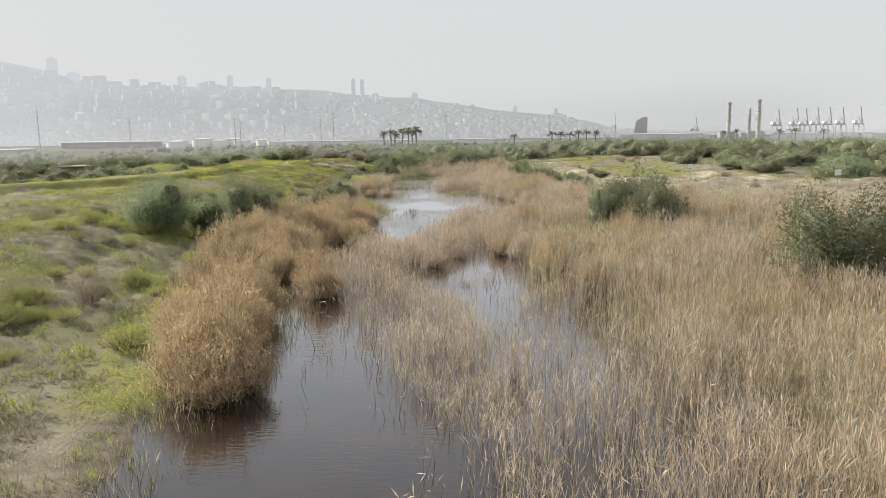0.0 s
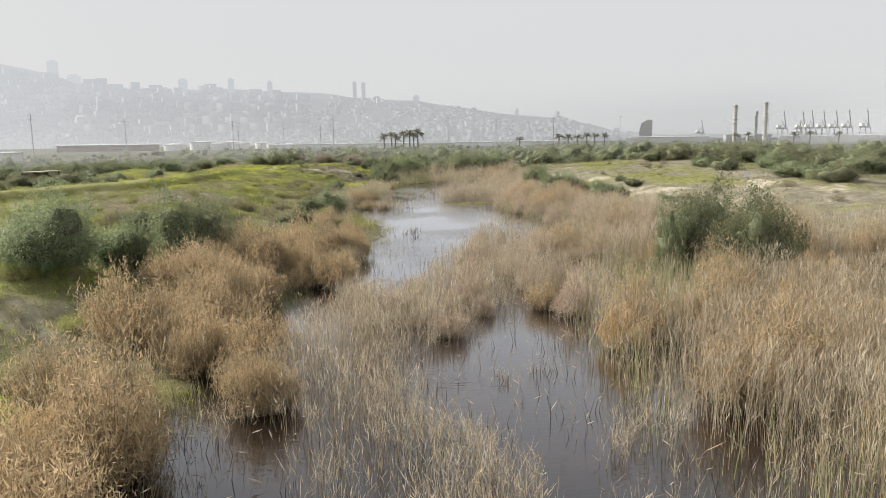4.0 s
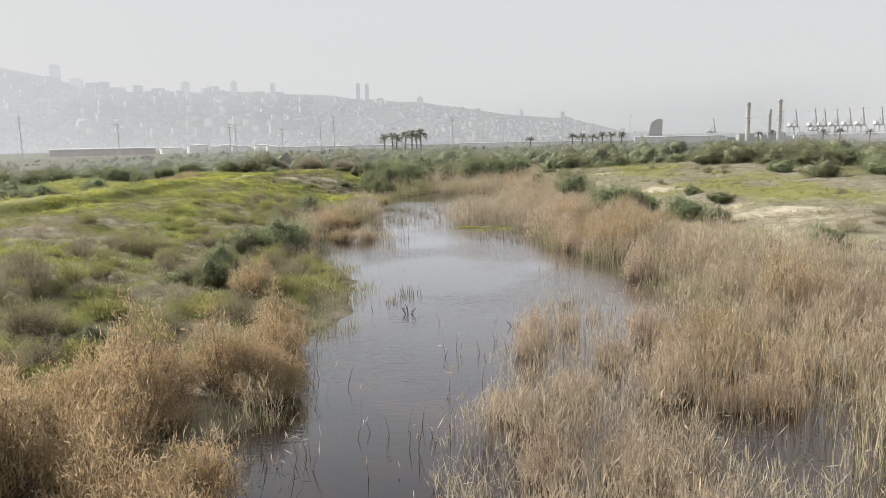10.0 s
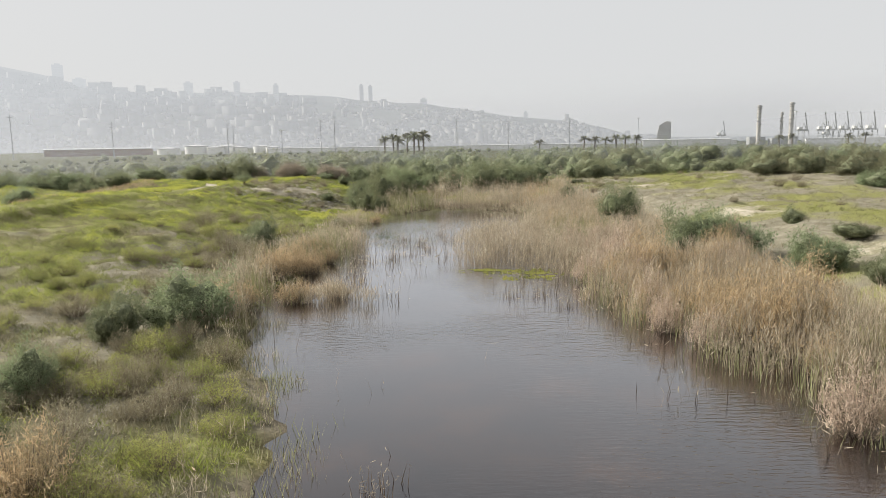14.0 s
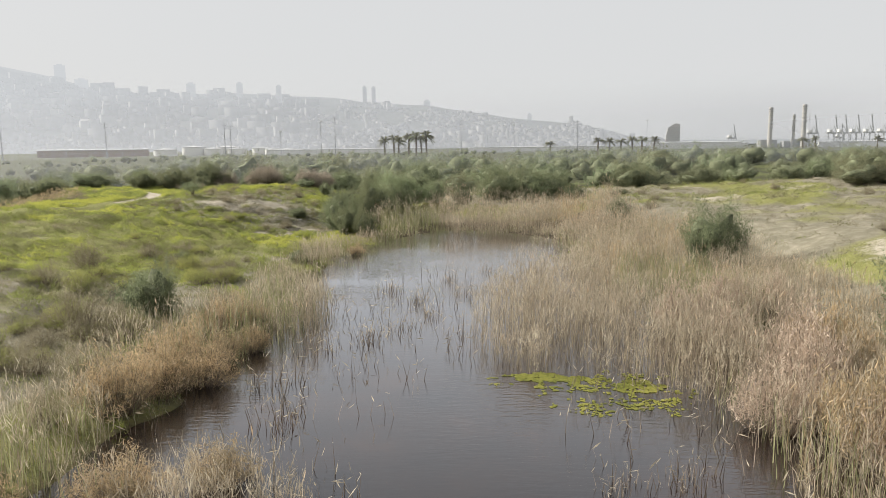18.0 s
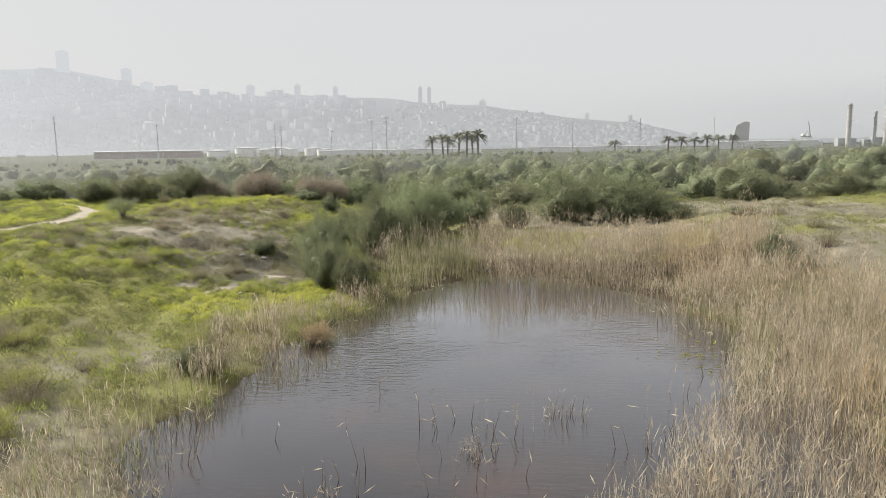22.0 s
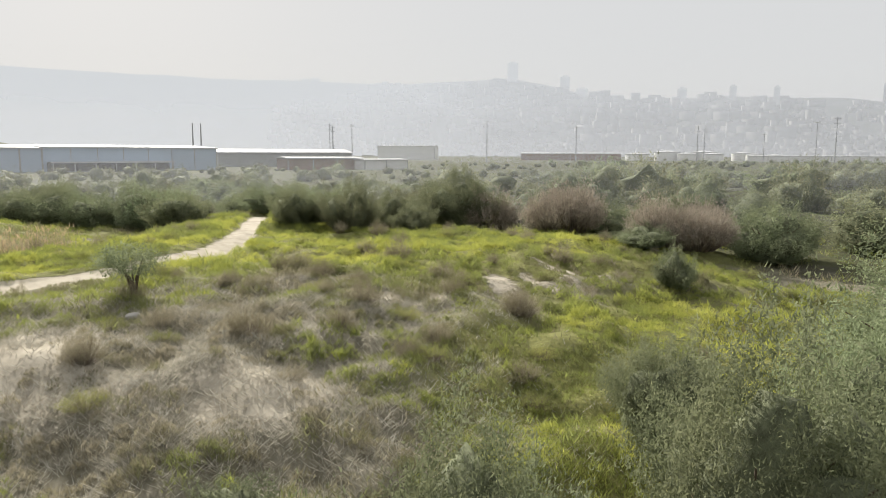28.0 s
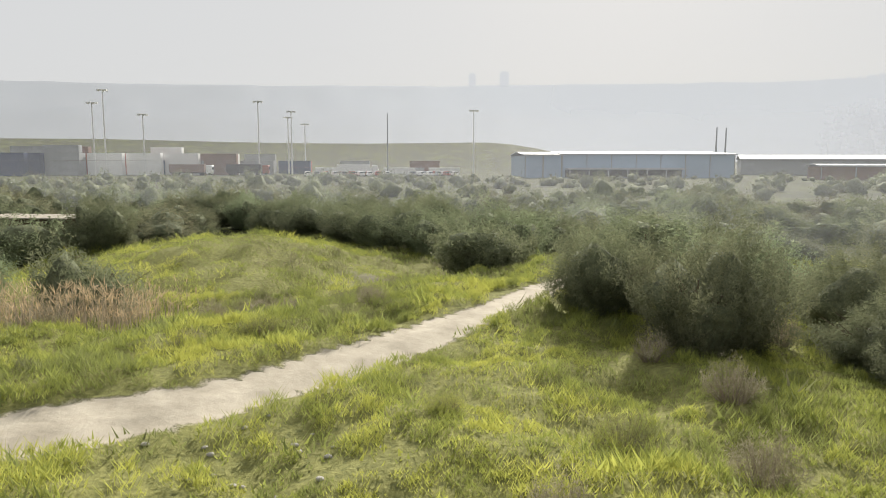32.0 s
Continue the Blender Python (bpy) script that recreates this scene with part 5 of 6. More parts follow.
build_town()
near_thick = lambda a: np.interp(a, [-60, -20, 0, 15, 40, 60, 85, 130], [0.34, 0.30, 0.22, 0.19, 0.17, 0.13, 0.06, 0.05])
# Two added sheets that imitate haze over the far and middle distance.
veil_sheet("backdrop_haze", 560, 58, near_thick, 0.85)
veil_sheet("backdrop_haze", 165, 11, near_thick, 0.75)
# Added nearer sheet: cuts through the thickets to pale them like haze.
veil_sheet("backdrop_haze", 104, 15, lambda a: np.interp(a, [-20, 10, 30, 50, 70, 95], [0.05, 0.10, 0.20, 0.24, 0.20, 0.08]), 0.75)


# ---------------- works, yards and masts across the plain ----------------
M_WHITE = plain("white_paint", (0.72, 0.72, 0.70), 0.6, 0, 0.1)
M_BLUEWALL = plain("blue_cladding", (0.33, 0.42, 0.53), 0.5, 0.0, 0.1, 0.05)
M_ROOF = plain("pale_roof", (0.42, 0.43, 0.44), 0.6, 0, 0.12)
M_STEEL = plain("galvanised_steel", (0.30, 0.31, 0.32), 0.5, 0.6, 0.15)
M_DARK = plain("near_black", (0.03, 0.03, 0.035), 0.8, 0, 0.2)
M_CONCRETE = plain("concrete", (0.42, 0.40, 0.37), 0.9, 0, 0.2)
M_BRICKRED = plain("rust_red_paint", (0.30, 0.10, 0.07), 0.7, 0, 0.25)
M_NAVY = plain("navy_paint", (0.05, 0.07, 0.13), 0.6, 0, 0.2)
M_GREYPAINT = plain("grey_paint", (0.30, 0.31, 0.31), 0.6, 0, 0.2)
M_BROWN = plain("brown_paint", (0.20, 0.13, 0.10), 0.7, 0, 0.25)
M_GLASS = plain("window_glass", (0.05, 0.06, 0.07), 0.15, 0, 0.1)


def storage_tank(x, y, r, h):
    ob = empty("storage_tank", Matrix.Translation((x, y, height(x, y) - 0.2)), "round white steel storage tank", "tank", "tank farm")
    part("shell", tubes(((0, 0, 0), (0, 0, h), r, r), n=28), M_WHITE, ob)
    part("roof", tubes(((0, 0, h), (0, 0, h + r * 0.12), r * 1.01, r * 0.15), n=28), M_ROOF, ob)
    part("rim", tubes(((0, 0, h - 0.5), (0, 0, h - 0.1), r * 1.03, r * 1.03), n=28), M_GREYPAINT, ob)
    return ob


for x, y, r, h in [(-283, 732, 10.5, 6.2), (-262, 748, 11, 8.2), (-242, 744, 8.5, 6.6), (-233, 760, 11, 8), (-222, 752, 9, 6.4), (-203, 770, 9, 7), (-190, 760, 7, 6), (-178, 775, 6, 5.5), (300, 900, 12, 7), (318, 930, 12, 6), (250, 915, 10, 6)]:
    storage_tank(x, y, r, h)


def shed(x0, y0, x1, y1, w, h, wall, roof, label, ridge_h=1.2, bays=6, z=None):
    """A long hall from (x0, y0) to (x1, y1), w deep to its left-hand side."""
    d = Vector((x1 - x0, y1 - y0, 0))
    L = d.length
    z = float(height((x0 + x1) / 2, (y0 + y1) / 2)) - 0.3 if z is None else z
    m = Matrix.Translation((x0, y0, z)) @ Matrix.Rotation(math.atan2(d.y, d.x), 4, "Z")
    ob = empty("industrial_hall", m, label, "building")
    part("wall", boxes((0, 0, 0, L, w, h)), wall, ob)
    bm = bmesh.new()
    vs = [bm.verts.new(p) for p in ((-0.6, -0.6, h), (L + 0.6, -0.6, h), (L + 0.6, w / 2, h + ridge_h), (-0.6, w / 2, h + ridge_h), (L + 0.6, w + 0.6, h), (-0.6, w + 0.6, h),
                                    (-0.6, -0.6, h + 0.35), (L + 0.6, -0.6, h + 0.35), (L + 0.6, w / 2, h + ridge_h + 0.35), (-0.6, w / 2, h + ridge_h + 0.35), (L + 0.6, w + 0.6, h + 0.35), (-0.6, w + 0.6, h + 0.35))]
    for q in ((0, 1, 2, 3), (3, 2, 4, 5), (9, 8, 7, 6), (11, 10, 8, 9), (0, 6, 7, 1), (5, 4, 10, 11), (1, 7, 8, 2), (2, 8, 10, 4), (0, 3, 9, 6), (3, 5, 11, 9)):
        bm.faces.new([vs[i] for i in q])
    part("roof", bm, roof, ob)
    for k in range(bays + 1):
        x = L * k / bays
        part("pilaster", boxes((x - 0.12, -0.16, 0, x + 0.12, 0.0, h - 0.1)), M_GREYPAINT, ob)
    return ob, L


# blue halls
h1, L = shed(-238, 212, -229.6, 266, 40, 7.6, M_BLUEWALL, M_ROOF, "long pale blue steel warehouse with a white roof edge", 0.9, 7)
part("canopy", boxes((1, -5, 3.0, 38, -0.1, 3.4)), M_ROOF, h1)
# Near-black panel on the solid wall, painted in place of a shaded open front.
part("opening", boxes((1, -0.25, 0.4, 38, -0.2, 2.9)), M_DARK, h1)
for k in range(7):
    part("post", boxes((1.5 + 6.0 * k, -4.8, 0, 1.8 + 6.0 * k, -4.5, 3.0)), M_STEEL, h1)
shed(-240, 200.5, -239.2, 206, 40, 7.3, M_BLUEWALL, M_ROOF, "gabled blue warehouse bay", 1.0, 1)
shed(-239.2, 206.2, -238.2, 211.8, 40, 7.3, M_BLUEWALL, M_ROOF, "gabled blue warehouse bay", 1.0, 1)
shed(-276, 297, -248, 348, 30, 6.2, M_GREYPAINT, M_ROOF, "low grey warehouse with a white roof", 1.6, 6)
shed(-205, 278, -196, 304, 12, 4.2, M_BROWN, M_ROOF, "low brown shed beside the warehouses", 0.4, 3)
shed(-190, 300, -186, 318, 10, 3.6, M_WHITE, M_ROOF, "low white shed with a flat roof", 0.3, 2)
shed(-380, 690, -300, 735, 22, 6.5, M_BROWN, M_ROOF, "long low brown works building", 0.8, 8)
shed(-190, 742, -40, 770, 20, 4.5, M_WHITE, M_ROOF, "long low white works building behind the trees", 0.4, 10)
shed(0, 770, 130, 760, 20, 4.5, M_WHITE, M_ROOF, "long pale low building behind the trees", 0.4, 8)
shed(-520, 640, -470, 670, 25, 14, M_WHITE, M_ROOF, "white block building among the works", 0.3, 4)
shed(200, 860, 290, 840, 22, 7, M_WHITE, M_ROOF, "long white port shed with a low roof", 0.8, 5)
shed(375, 850, 470, 810, 22, 6, M_WHITE, M_ROOF, "long white port shed with a low roof", 0.8, 5)


def pole(name, x, y, top, label, arms=0, r=0.35, z=None, lamp=False, mat=M_STEEL):
    z = float(height(x, y)) if z is None else z
    ob = empty(name, Matrix.Translation((x, y, z - 0.1)), label, name.replace("_", " "), "poles across the plain")
    h = top - z
    part("shaft", tubes(((0, 0, 0), (0, 0, h), r, r * 0.5), n=8), mat, ob)
    for k in range(arms):
        part("crossarm", boxes((-2.2 + 0.3 * k, -0.12, h * (0.94 - 0.1 * k), 2.2 - 0.3 * k, 0.12, h * (0.94 - 0.1 * k) + 0.25)), mat, ob)
    if lamp:
        part("head_frame", tubes(((0, 0, h), (0, 0, h + 0.35), 1.2, 1.3), n=10), mat, ob)
        for k in range(6):
            a = k * math.pi / 3
            part("floodlight", boxes((math.cos(a) * 1.5 - 0.3, math.sin(a) * 1.5 - 0.3, h - 0.15, math.cos(a) * 1.5 + 0.3, math.sin(a) * 1.5 + 0.3, h + 0.4)), M_WHITE, ob)
    return ob


for x, y, top in [(-265, 587, 27), (-188, 619, 26), (-184, 621, 25), (-106, 639, 31), (-6, 648, 28), (86, 642, 26), (-322, 555, 32), (-400, 470, 28), (-352, 430, 24), (-430, 520, 30)]:
    pole("power_pole", x, y, top, "tall grey power line pole", 2, 0.45)
for x, y, top in [(-117, 637, 27), (-150, 640, 20), (40, 700, 25), (-60, 690, 20), (180, 800, 30), (340, 800, 34)]:
    pole("light_mast", x, y, top, "tall slim floodlight mast", 0, 0.35, lamp=True)
for x, y, top in [(-279, 60.7, 25), (-280, 64, 29.3), (-283, 75.8, 21.5), (-290, 114, 27), (-290.5, 125.7, 23.6), (-300, 124, 22), (-285, 193, 24.4), (-310, 130, 20)]:
    pole("light_mast", x, y, top, "tall floodlight mast over the container yard", 0, 0.32, lamp=True, mat=M_WHITE)
pole("power_pole", -290, 161, 23.5, "bare grey pole beside the yard", 0, 0.3)
for x, y in [(-300, 300), (-303, 306)]:
    pole("chimney", x, y, 20, "slim steel chimney behind the warehouses", 0, 0.5)


def container(kind_mat, x, y, z, turn, length=12.2):
    ob = empty("container", Matrix.Translation((x, y, z)) @ Matrix.Rotation(turn, 4, "Z"), "corrugated steel shipping container stacked in the yard", "container", "container stacks")
    bm = boxes((-length / 2, -1.22, 0.0, length / 2, 1.22, 2.55))
    for k in range(int(length / 0.6)):
        x0 = -length / 2 + 0.25 + 0.6 * k
        box(bm, x0, -1.26, 0.15, x0 + 0.3, 1.26, 2.4)
    part("body", bm, kind_mat, ob)
    part("door", boxes((length / 2, -1.15, 0.1, length / 2 + 0.05, 1.15, 2.45)), kind_mat, ob)
    return ob


SHAPES = {}
CR = np.random.default_rng(77)
YARD = radians(80)


def stack(x, y, n, paint, turn=YARD):
    for k in range(n):
        key = paint.name
        m = Matrix.Translation((x, y, height(x, y) + 2.6 * k)) @ Matrix.Rotation(turn, 4, "Z")
        if key in SHAPES:
            copy_thing(SHAPES[key], m)
        else:
            SHAPES[key] = container(paint, x, y, float(height(x, y)), turn)
            SHAPES[key].matrix_basis = m


for x, y, n, p in [(-280, 33, 3, M_NAVY), (-283, 37, 3, M_NAVY), (-284, 49, 4, M_GREYPAINT), (-287, 49, 3, M_GREYPAINT), (-291, 53, 3, M_BRICKRED), (-287, 62, 3, M_WHITE), (-288.5, 74.5, 3, M_WHITE), (-291, 75, 2, M_NAVY),
                   (-290, 87, 3, M_WHITE), (-293, 88, 2, M_GREYPAINT), (-292, 100, 3, M_BROWN), (-294, 113, 2, M_GREYPAINT), (-296, 100, 3, M_WHITE), (-300, 62, 3, M_BRICKRED), (-305, 126, 2, M_NAVY), (-305, 140, 1, M_WHITE), (-300, 152, 1, M_WHITE), (-296, 166, 1, M_WHITE)]:
    stack(x, y, n, p)


def lorry(x, y, turn, cab_mat, box_mat):
    ob = empty("lorry", Matrix.Translation((x, y, height(x, y))) @ Matrix.Rotation(turn, 4, "Z"), "articulated lorry parked beside the container stacks", "lorry", "lorries in the yard")
    part("trailer", boxes((-8, -1.25, 1.1, 4.2, 1.25, 3.9), bevel=0.05), box_mat, ob)
    part("cab", boxes((4.8, -1.2, 0.6, 7.0, 1.2, 3.6), bevel=0.2), cab_mat, ob)
    part("windscreen", boxes((7.0, -1.0, 2.0, 7.04, 1.0, 3.1)), M_GLASS, ob)
    part("chassis", boxes((-7.8, -0.9, 0.7, 6.8, 0.9, 1.1)), M_DARK, ob)
    for wx in (-6.6, -5.3, 3.0, 6.0):
        for wy in (-1.05, 1.05):
            w = part("wheel", tubes(((wx, wy - 0.15, 0.5), (wx, wy + 0.15, 0.5), 0.5, 0.5), n=14), M_DARK, ob)
    return ob


lorry(-282, 92, radians(82), M_WHITE, M_BROWN)
lorry(-284, 111, radians(84), M_BRICKRED, M_DARK)
lorry(-286, 150, radians(88), M_WHITE, M_WHITE)


def parked_car(x, y, turn, paint):
    ob = empty("parked_car", Matrix.Translation((x, y, height(x, y))) @ Matrix.Rotation(turn, 4, "Z"), "small parked vehicle in a dusty yard", "car", "vehicles in the yard")
    part("body", boxes((-2.2, -0.88, 0.35, 2.2, 0.88, 1.0), bevel=0.12), paint, ob)
    part("cabin", boxes((-1.5, -0.78, 0.98, 1.0, 0.78, 1.75), bevel=0.22), paint, ob)
    part("windscreen", boxes((0.98, -0.62, 1.08, 1.05, 0.62, 1.55)), M_GLASS, ob)
    for wx in (-1.4, 1.4):
        for wy in (-0.82, 0.82):
            part("wheel", tubes(((wx, wy - 0.1, 0.33), (wx, wy + 0.1, 0.33), 0.33, 0.33), n=12), M_DARK, ob)
    return ob


CARS = [parked_car(-262, 132, 0.2, M_WHITE), parked_car(-262, 135, 0.2, M_GREYPAINT), parked_car(-262, 138, 0.2, M_BRICKRED)]
for k in range(26):
    y = 141 + 2.9 * (k % 13) + 6 * (k % 13 > 6)
    copy_thing(CARS[(k * 7) % 3 if k % 4 else 0], Matrix.Translation((-262 - 6 * (k // 13), y, height(-262, y))) @ Matrix.Rotation(0.2 + 0.1 * math.sin(k), 4, "Z"))
for x, y, n, p in [(-300, 170, 1, M_GREYPAINT), (-299, 184, 1, M_WHITE), (-312, 178, 2, M_BROWN), (-316, 112, 3, M_GREYPAINT), (-318, 90, 3, M_BROWN), (-318, 76, 4, M_WHITE), (-320, 126, 2, M_BRICKRED), (-322, 150, 2, M_GREYPAINT), (-305, 30, 4, M_GREYPAINT), (-310, 44, 4, M_BROWN)]:
    stack(x, y, n, p)


def smoke_stack(x, y, top, r, label):
    z = float(height(x, y))
    ob = empty("chimney_stack", Matrix.Translation((x, y, z)), label, "chimney")
    h = top - z
    part("shaft", tubes(((0, 0, 0), (0, 0, h), r, r * 0.8), n=16), M_CONCRETE, ob)
    for k in range(5):
        part("band", tubes(((0, 0, h * (0.5 + 0.1 * k)), (0, 0, h * (0.5 + 0.1 * k) + 0.6), r * 1.15, r * 1.15), n=16), M_GREYPAINT, ob)
    part("platform", tubes(((0, 0, h - 2), (0, 0, h - 1.4), r * 1.35, r * 1.35), n=16), M_STEEL, ob)
    part("boiler_house", boxes((-8, 4, 0, 10, 14, h * 0.2), bevel=0.3), M_GREYPAINT, ob)
    return ob


smoke_stack(330, 867, 44, 2.5, "banded grey power station chimney with platforms")
smoke_stack(359, 852, 46, 2.6, "banded grey power station chimney with platforms")
smoke_stack(352, 860, 36, 1.6, "slim grey power station chimney")


def port_crane(x, y, s):
    ob = empty("port_crane", Matrix.Translation((x, y, 2)) @ Matrix.Rotation(radians(25), 4, "Z") @ Matrix.Diagonal((s, s, s, 1)), "tall grey ship-to-shore crane with its boom raised", "crane", "port cranes")
    for sx in (-7, 7):
        for sy in (-5, 5):
            part("leg", tubes(((sx, sy, -1), (sx * 0.9, sy * 0.8, 17), 0.7, 0.6), n=6), M_GREYPAINT, ob)
    part("girder", boxes((-16, -1.2, 16.5, 10, 1.2, 19)), M_GREYPAINT, ob)
    part("frame", tubes(((-6, 0, 19), (-1, 0, 29), 0.6, 0.4), ((6, 0, 19), (-1, 0, 29), 0.6, 0.4), n=6), M_GREYPAINT, ob)
    part("boom", tubes(((8, 0, 18), (1.5, 0, 46), 1.3, 0.9), n=4), M_GREYPAINT, ob)
    part("machine_house", boxes((-13, -2.4, 19, -5, 2.4, 23), bevel=0.2), M_WHITE, ob)
    return ob


first = port_crane(574, 1215, 1.0)
for x, y in [(586, 1209), (601, 1201), (617, 1193), (633, 1184), (655, 1172), (548, 1226)]:
    copy_thing(first, Matrix.Translation((x, y, 2)) @ Matrix.Rotation(radians(25), 4, "Z"))
port_crane(294, 878, 0.55)
port_crane(395, 845, 0.5)


def sail_tower():
    ob = empty("office_tower", Matrix.Translation((233, 897, 0.5)) @ Matrix.Rotation(radians(-14), 4, "Z"), "curved pale office tower with dark window bands", "building")
    bm = bmesh.new()
    prof = [(-8, 0), (8, 0), (8, 27.5), (3, 28.5), (-5, 24), (-7.2, 14)]
    a, b = [bm.verts.new((x, -5, z)) for x, z in prof], [bm.verts.new((x, 5, z)) for x, z in prof]
    bm.faces.new(a)
    bm.faces.new(b[::-1])
    for i in range(len(prof)):
        j = (i + 1) % len(prof)
        bm.faces.new((a[j], a[i], b[i], b[j]))
    part("wall", bm, M_CONCRETE, ob)
    for k in range(10):
        part("window_band", boxes((-6.0 + 0.25 * max(0, k - 5), -5.12, 2.5 + 2.3 * k, 7.6, -5.0, 3.8 + 2.3 * k)), M_GREYPAINT, ob)
    part("annex", boxes((-14, -4, 0, -8, 5, 9), bevel=0.1), M_WHITE, ob)
    return ob


sail_tower()


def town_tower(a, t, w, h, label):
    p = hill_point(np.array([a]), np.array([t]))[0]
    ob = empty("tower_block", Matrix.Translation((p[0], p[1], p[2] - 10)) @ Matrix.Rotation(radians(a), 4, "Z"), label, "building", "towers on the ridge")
    # Haze glow put into walls and bands, more than on the hill.
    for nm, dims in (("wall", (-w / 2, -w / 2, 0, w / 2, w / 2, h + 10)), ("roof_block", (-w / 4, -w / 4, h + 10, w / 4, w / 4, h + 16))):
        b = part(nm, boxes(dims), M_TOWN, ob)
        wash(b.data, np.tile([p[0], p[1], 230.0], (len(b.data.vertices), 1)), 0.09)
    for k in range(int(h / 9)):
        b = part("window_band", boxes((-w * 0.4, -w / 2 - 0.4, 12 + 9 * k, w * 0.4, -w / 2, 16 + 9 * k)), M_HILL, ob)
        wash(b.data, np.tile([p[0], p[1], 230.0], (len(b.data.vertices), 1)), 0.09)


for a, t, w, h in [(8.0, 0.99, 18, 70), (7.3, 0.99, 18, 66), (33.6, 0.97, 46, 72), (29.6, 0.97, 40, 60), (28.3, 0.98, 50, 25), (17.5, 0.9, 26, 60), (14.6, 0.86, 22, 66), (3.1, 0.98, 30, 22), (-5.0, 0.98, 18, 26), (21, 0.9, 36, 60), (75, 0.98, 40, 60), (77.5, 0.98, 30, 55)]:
    town_tower(a, t, w, h, "tower block on the ridge, paled by built-in haze glow")


# ---------------- palms ----------------
def palm_kind(seed, h):
    rng = np.random.default_rng(seed)
    root = empty("palm_tree", Matrix.Translation((0, 0, -500)), "tall date palm with drooping fronds above the thicket", "palm tree", "palm groves")
    part("trunk", tubes(((0, 0, 0), (0.15, 0, h * 0.5), 0.28, 0.22), ((0.15, 0, h * 0.5), (0, 0.1, h), 0.22, 0.24), n=8), M_BARK, root)
    lists = []
    for k in range(34):
        a, e = rng.uniform(0, 6.28), rng.uniform(-0.5, 1.35)
        L = rng.uniform(1.9, 2.7)
        s = np.linspace(0.05, 1, 22)
        px = np.cos(a) * L * s * math.cos(e)
        py = np.sin(a) * L * s * math.cos(e)
        pz = h + L * s * math.sin(e) - 0.9 * s * s * L * 0.5
        c = np.repeat(np.stack([px, py, pz], -1), 2, 0)
        side = np.tile([1, -1], 22)[:, None] * np.array([[-math.sin(a), math.cos(a), -0.5]])
        w = np.array([[math.cos(a), math.sin(a), 0.0]]) * 0.07
        L2 = 0.42 * np.repeat(np.sin(np.pi * (0.15 + 0.8 * s)), 2)[:, None]
        v = np.stack([c - w, c + w, c + side * L2 + w * 3], 1).reshape(-1, 3)
        f = np.arange(len(v)).reshape(-1, 3)
        lists.append((v, f, 0))
    v, f, ix = join(lists)
    part("crown", solid("crown", v, f, M_LEAF2), None, root)
    return root


PALMS = [palm_kind(5, 6.5), palm_kind(6, 7.5)]
PR = np.random.default_rng(8)
for i, (x, y, top) in enumerate([(-29, 307, 9.0), (-26, 309, 9.6), (-24, 306, 8.8), (-21, 310, 10), (-18.5, 307, 10.2), (-17, 309, 9.6), (-15, 306, 10.4), (48, 344, 8.4), (52, 343, 8.2), (56, 342, 8.0), (60, 341, 8.6), (64, 342, 8.6), (68, 340, 8.4), (30, 345, 7.5), (165, 420, 8.5), (150, 400, 8), (172, 380, 8), (185, 390, 8.5), (205, 400, 8)]):
    k = PALMS[i % 2]
    s = (top - 1.0) / (6.5 if i % 2 == 0 else 7.5)
    copy_thing(k, Matrix.Translation((x, y, 0.5)) @ Matrix.Rotation(i * 1.3, 4, "Z") @ Matrix.Diagonal((1.3, 1.3, s, 1)))
for k in PALMS:
    for o in (k, *k.children_recursive):
        bpy.data.objects.remove(o)


# ---------------- small things near the path ----------------
def stone(x, y, s, seed):
    rng = np.random.default_rng(seed)
    bm = bmesh.new()
    bmesh.ops.create_icosphere(bm, subdivisions=2, radius=0.5)
    for v in bm.verts:
        v.co *= 1 + 0.25 * noise.noise(v.co * 2.3 + Vector((seed, 0, 0)))
        v.co.z *= 0.65
    me = bpy.data.meshes.new("stone")
    bm.to_mesh(me)
    bm.free()
    me.materials.append(M_STONE)
    ob = new("stone", me)
    ob.matrix_basis = Matrix.Translation((x, y, float(height(x, y)) + 0.12 * s)) @ Matrix.Rotation(rng.uniform(0, 6.28), 4, "Z") @ Matrix.Diagonal((s, s * 0.75, s * 0.7, 1))
    return tagged(ob, "pale weathered stone lying on the ground", "stone", "stones on the bank")


ST = np.random.default_rng(12)
for i, (x, y, s) in enumerate([(-23.6, 130.3, 0.4), (-15.2, 126.6, 0.35), (-26.2, 131.5, 0.25), (-16.2, 126.2, 0.35), (-13.2, 118.2, 0.16), (-12.8, 116.4, 0.2), (-14.0, 120.5, 0.22)]):
    stone(x, y, s, i)
for i in range(18):
    stone(ST.normal(-29.6, 0.6), ST.normal(138.0, 1.0), ST.uniform(0.05, 0.12), 40 + i)


def sign_post(x, y, top):
    z = float(height(x, y))
    ob = empty("marker_post", Matrix.Translation((x, y, z)), "small white marker board on a thin post in the sand", "sign")
    part("post", tubes(((0, 0, -0.1), (0, 0, top - z), 0.035, 0.035), n=8), M_STEEL, ob)
    part("board", boxes((-0.25, -0.05, top - z - 0.45, 0.25, -0.03, top - z), bevel=0.01), M_WHITE, ob)


sign_post(27.1, 79.6, 3.5)
sign_post(30.7, 56.0, 3.9)


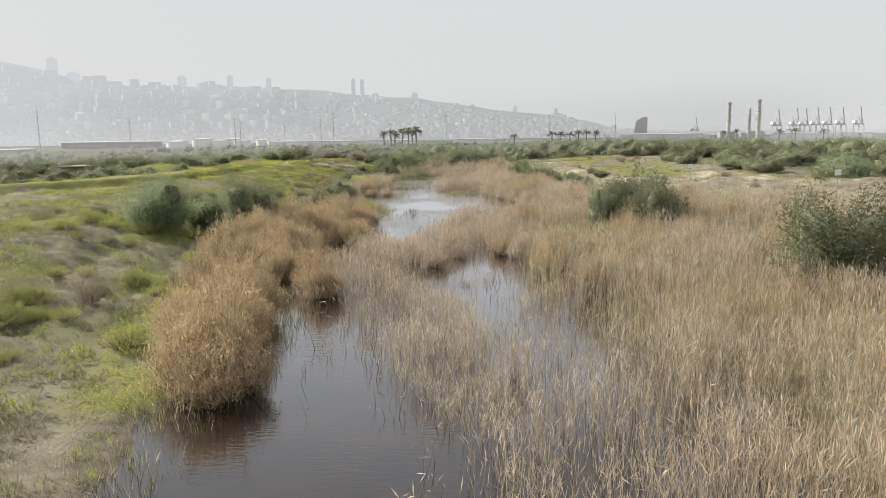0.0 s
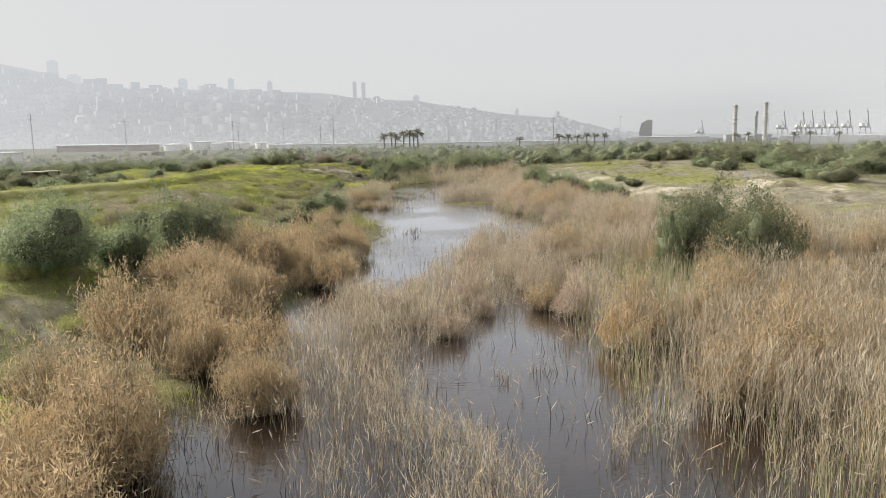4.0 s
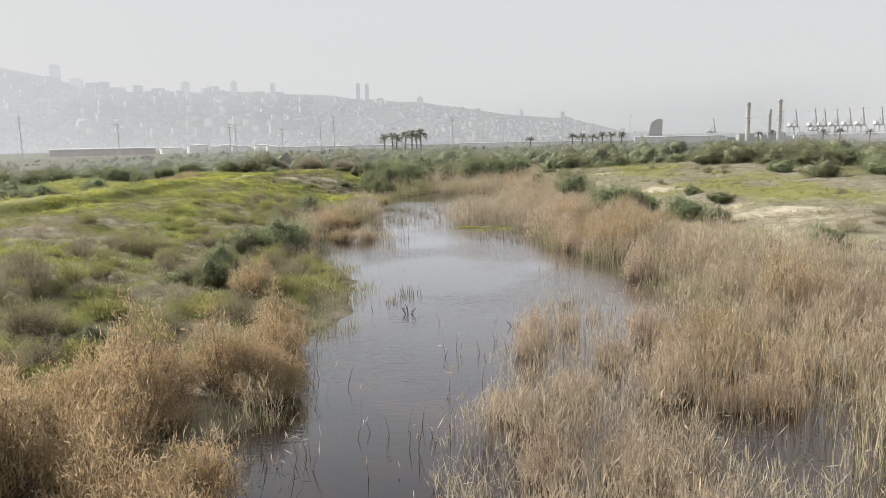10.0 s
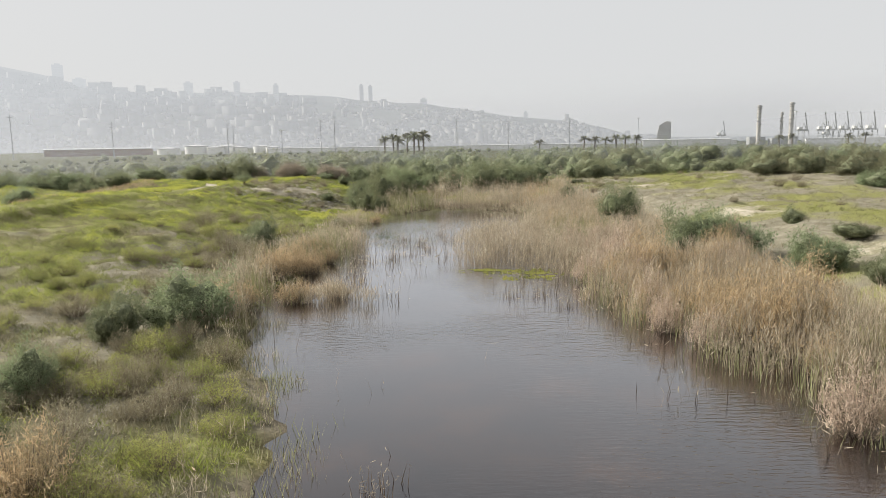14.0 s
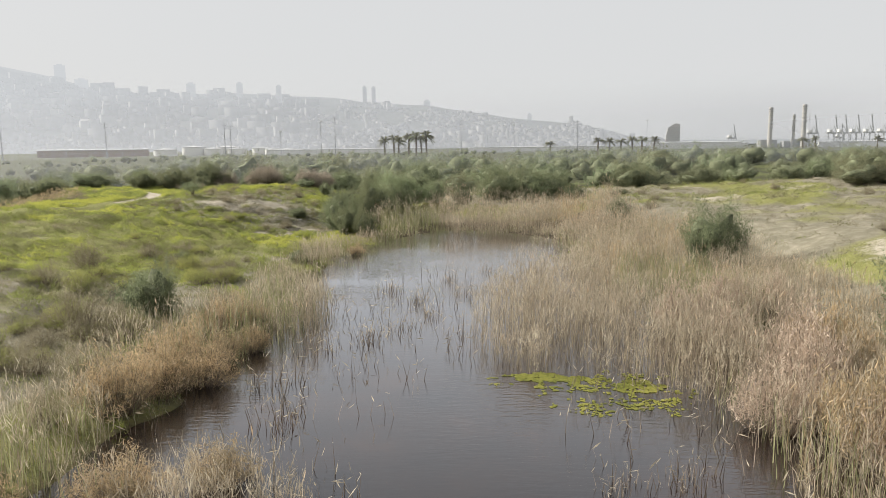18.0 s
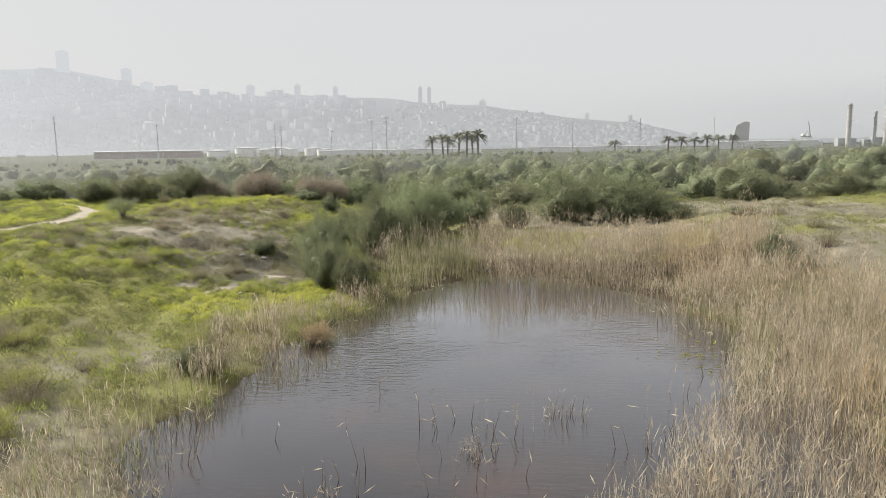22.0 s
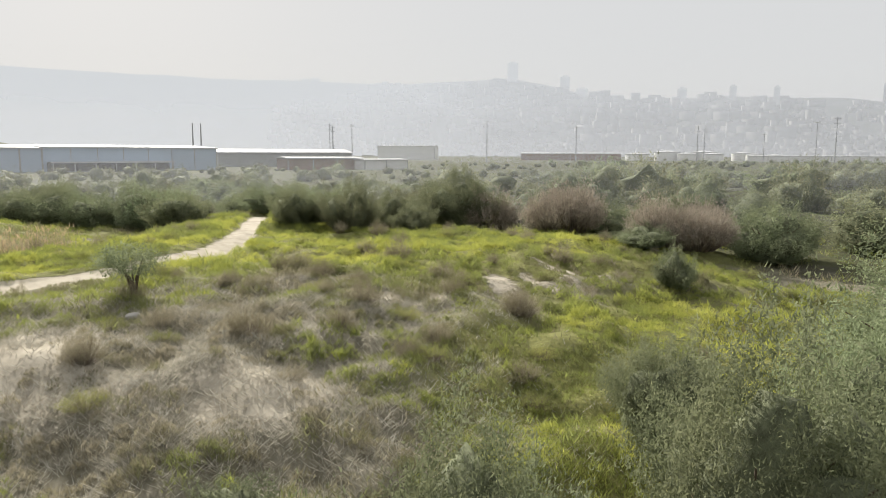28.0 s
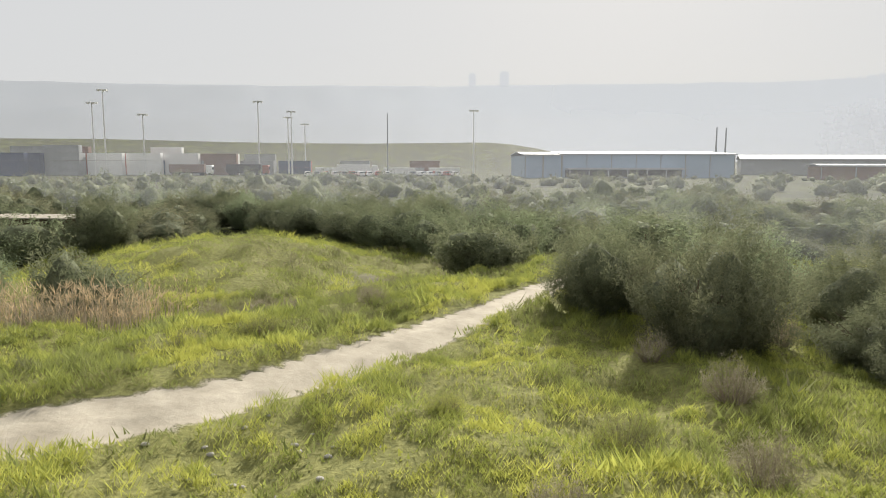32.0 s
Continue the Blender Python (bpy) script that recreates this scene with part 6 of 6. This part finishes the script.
def sapling(x, y, top, r, seed, label):
    rng = np.random.default_rng(seed)
    z = float(height(x, y))
    h = top - z
    ob = empty("sapling", Matrix.Translation((x, y, z)), label, "tree")
    bm = bmesh.new()
    tips = []
    for k in range(5):
        a = k * 1.26 + rng.uniform(0, 0.5)
        q = (math.cos(a) * r * 0.45, math.sin(a) * r * 0.45, h * rng.uniform(0.55, 0.8))
        tube(bm, (0.02 * k, 0, -0.1), (q[0] * 0.3, q[1] * 0.3, h * 0.4), 0.04, 0.028, 6)
        tube(bm, (q[0] * 0.3, q[1] * 0.3, h * 0.4), q, 0.028, 0.012, 5)
        tips.append(q)
    part("trunk", bm, M_BARK, ob)
    n = 4200
    d = rng.normal(size=(260, 3))
    d /= np.linalg.norm(d, axis=1, keepdims=True)
    spray = np.array([0, 0, h * 0.68]) + d * np.array([r, r, h * 0.30]) * rng.uniform(0.45, 1.0, (260, 1))
    c = spray[rng.integers(0, 260, n)] + rng.normal(0, 1, (n, 3)) * r * 0.09
    v, f = foliage(c, rng.uniform(0.04, 0.09, n), rng, 0.4, 0.4)
    part("crown", solid("crown", v, f, M_LEAF), None, ob)


sapling(-25.5, 131.3, 3.9, 0.95, 1, "small spreading tree alone on the dry slope")


def shelter(x, y, turn):
    ob = empty("wooden_shelter", Matrix.Translation((x, y, float(height(x, y)))) @ Matrix.Rotation(turn, 4, "Z"), "low weathered wooden shelter with plank roof and open sides", "shelter")
    for px in (-2.4, 0, 2.4):
        for py in (-1.1, 1.1):
            part("post", boxes((px - 0.07, py - 0.07, -0.1, px + 0.07, py + 0.07, 2.0)), M_BARK, ob)
    for k in range(7):
        part("plank", boxes((-2.8, -1.4 + 0.41 * k, 2.0, 2.8, -1.04 + 0.41 * k, 2.06)), M_DRYWOOD, ob)
    part("rail", boxes((-2.4, -1.16, 0.9, 2.4, -1.08, 1.02)), M_DRYWOOD, ob)
    part("back_wall", boxes((-2.5, 1.1, 0.2, 2.5, 1.16, 1.8)), M_BARK, ob)


M_DRYWOOD = plain("weathered_wood", (0.32, 0.29, 0.24), 0.85, 0, 0.2, 4.0, 0.01)
shelter(-64, 122.6, radians(75))


def dead_branch(x, y, z, seed):
    rng = np.random.default_rng(seed)
    ob = empty("dead_branch", Matrix.Translation((x, y, z)), "dark dead branch sticking out of water and reeds", "branch")
    items = []
    for k in range(7):
        a, e = rng.uniform(0, 6.28), rng.uniform(0.3, 1.1)
        L = rng.uniform(0.16, 0.42)
        q = (math.cos(a) * math.cos(e) * L, math.sin(a) * math.cos(e) * L, math.sin(e) * L)
        items += [((0, 0, -0.2), q, 0.018, 0.008), (tuple(0.6 * c for c in q), (q[0] * 0.9 + rng.normal(0, 0.1), q[1] * 0.9 + rng.normal(0, 0.1), q[2] * 1.15), 0.009, 0.004)]
    part("limb", tubes(*items, n=5), M_BARK, ob)


# The first is raised into the reeds to stand for a dark nest.
for i, (x, y) in enumerate([(1.3, 51.0), (-3.9, 34.3), (-5.0, 52.6), (3.7, 63.4), (-2.6, 62.7), (1.4, 60.6), (-5.8, 49.5)]):
    dead_branch(x, y, 0.0 if i else 0.5, i)
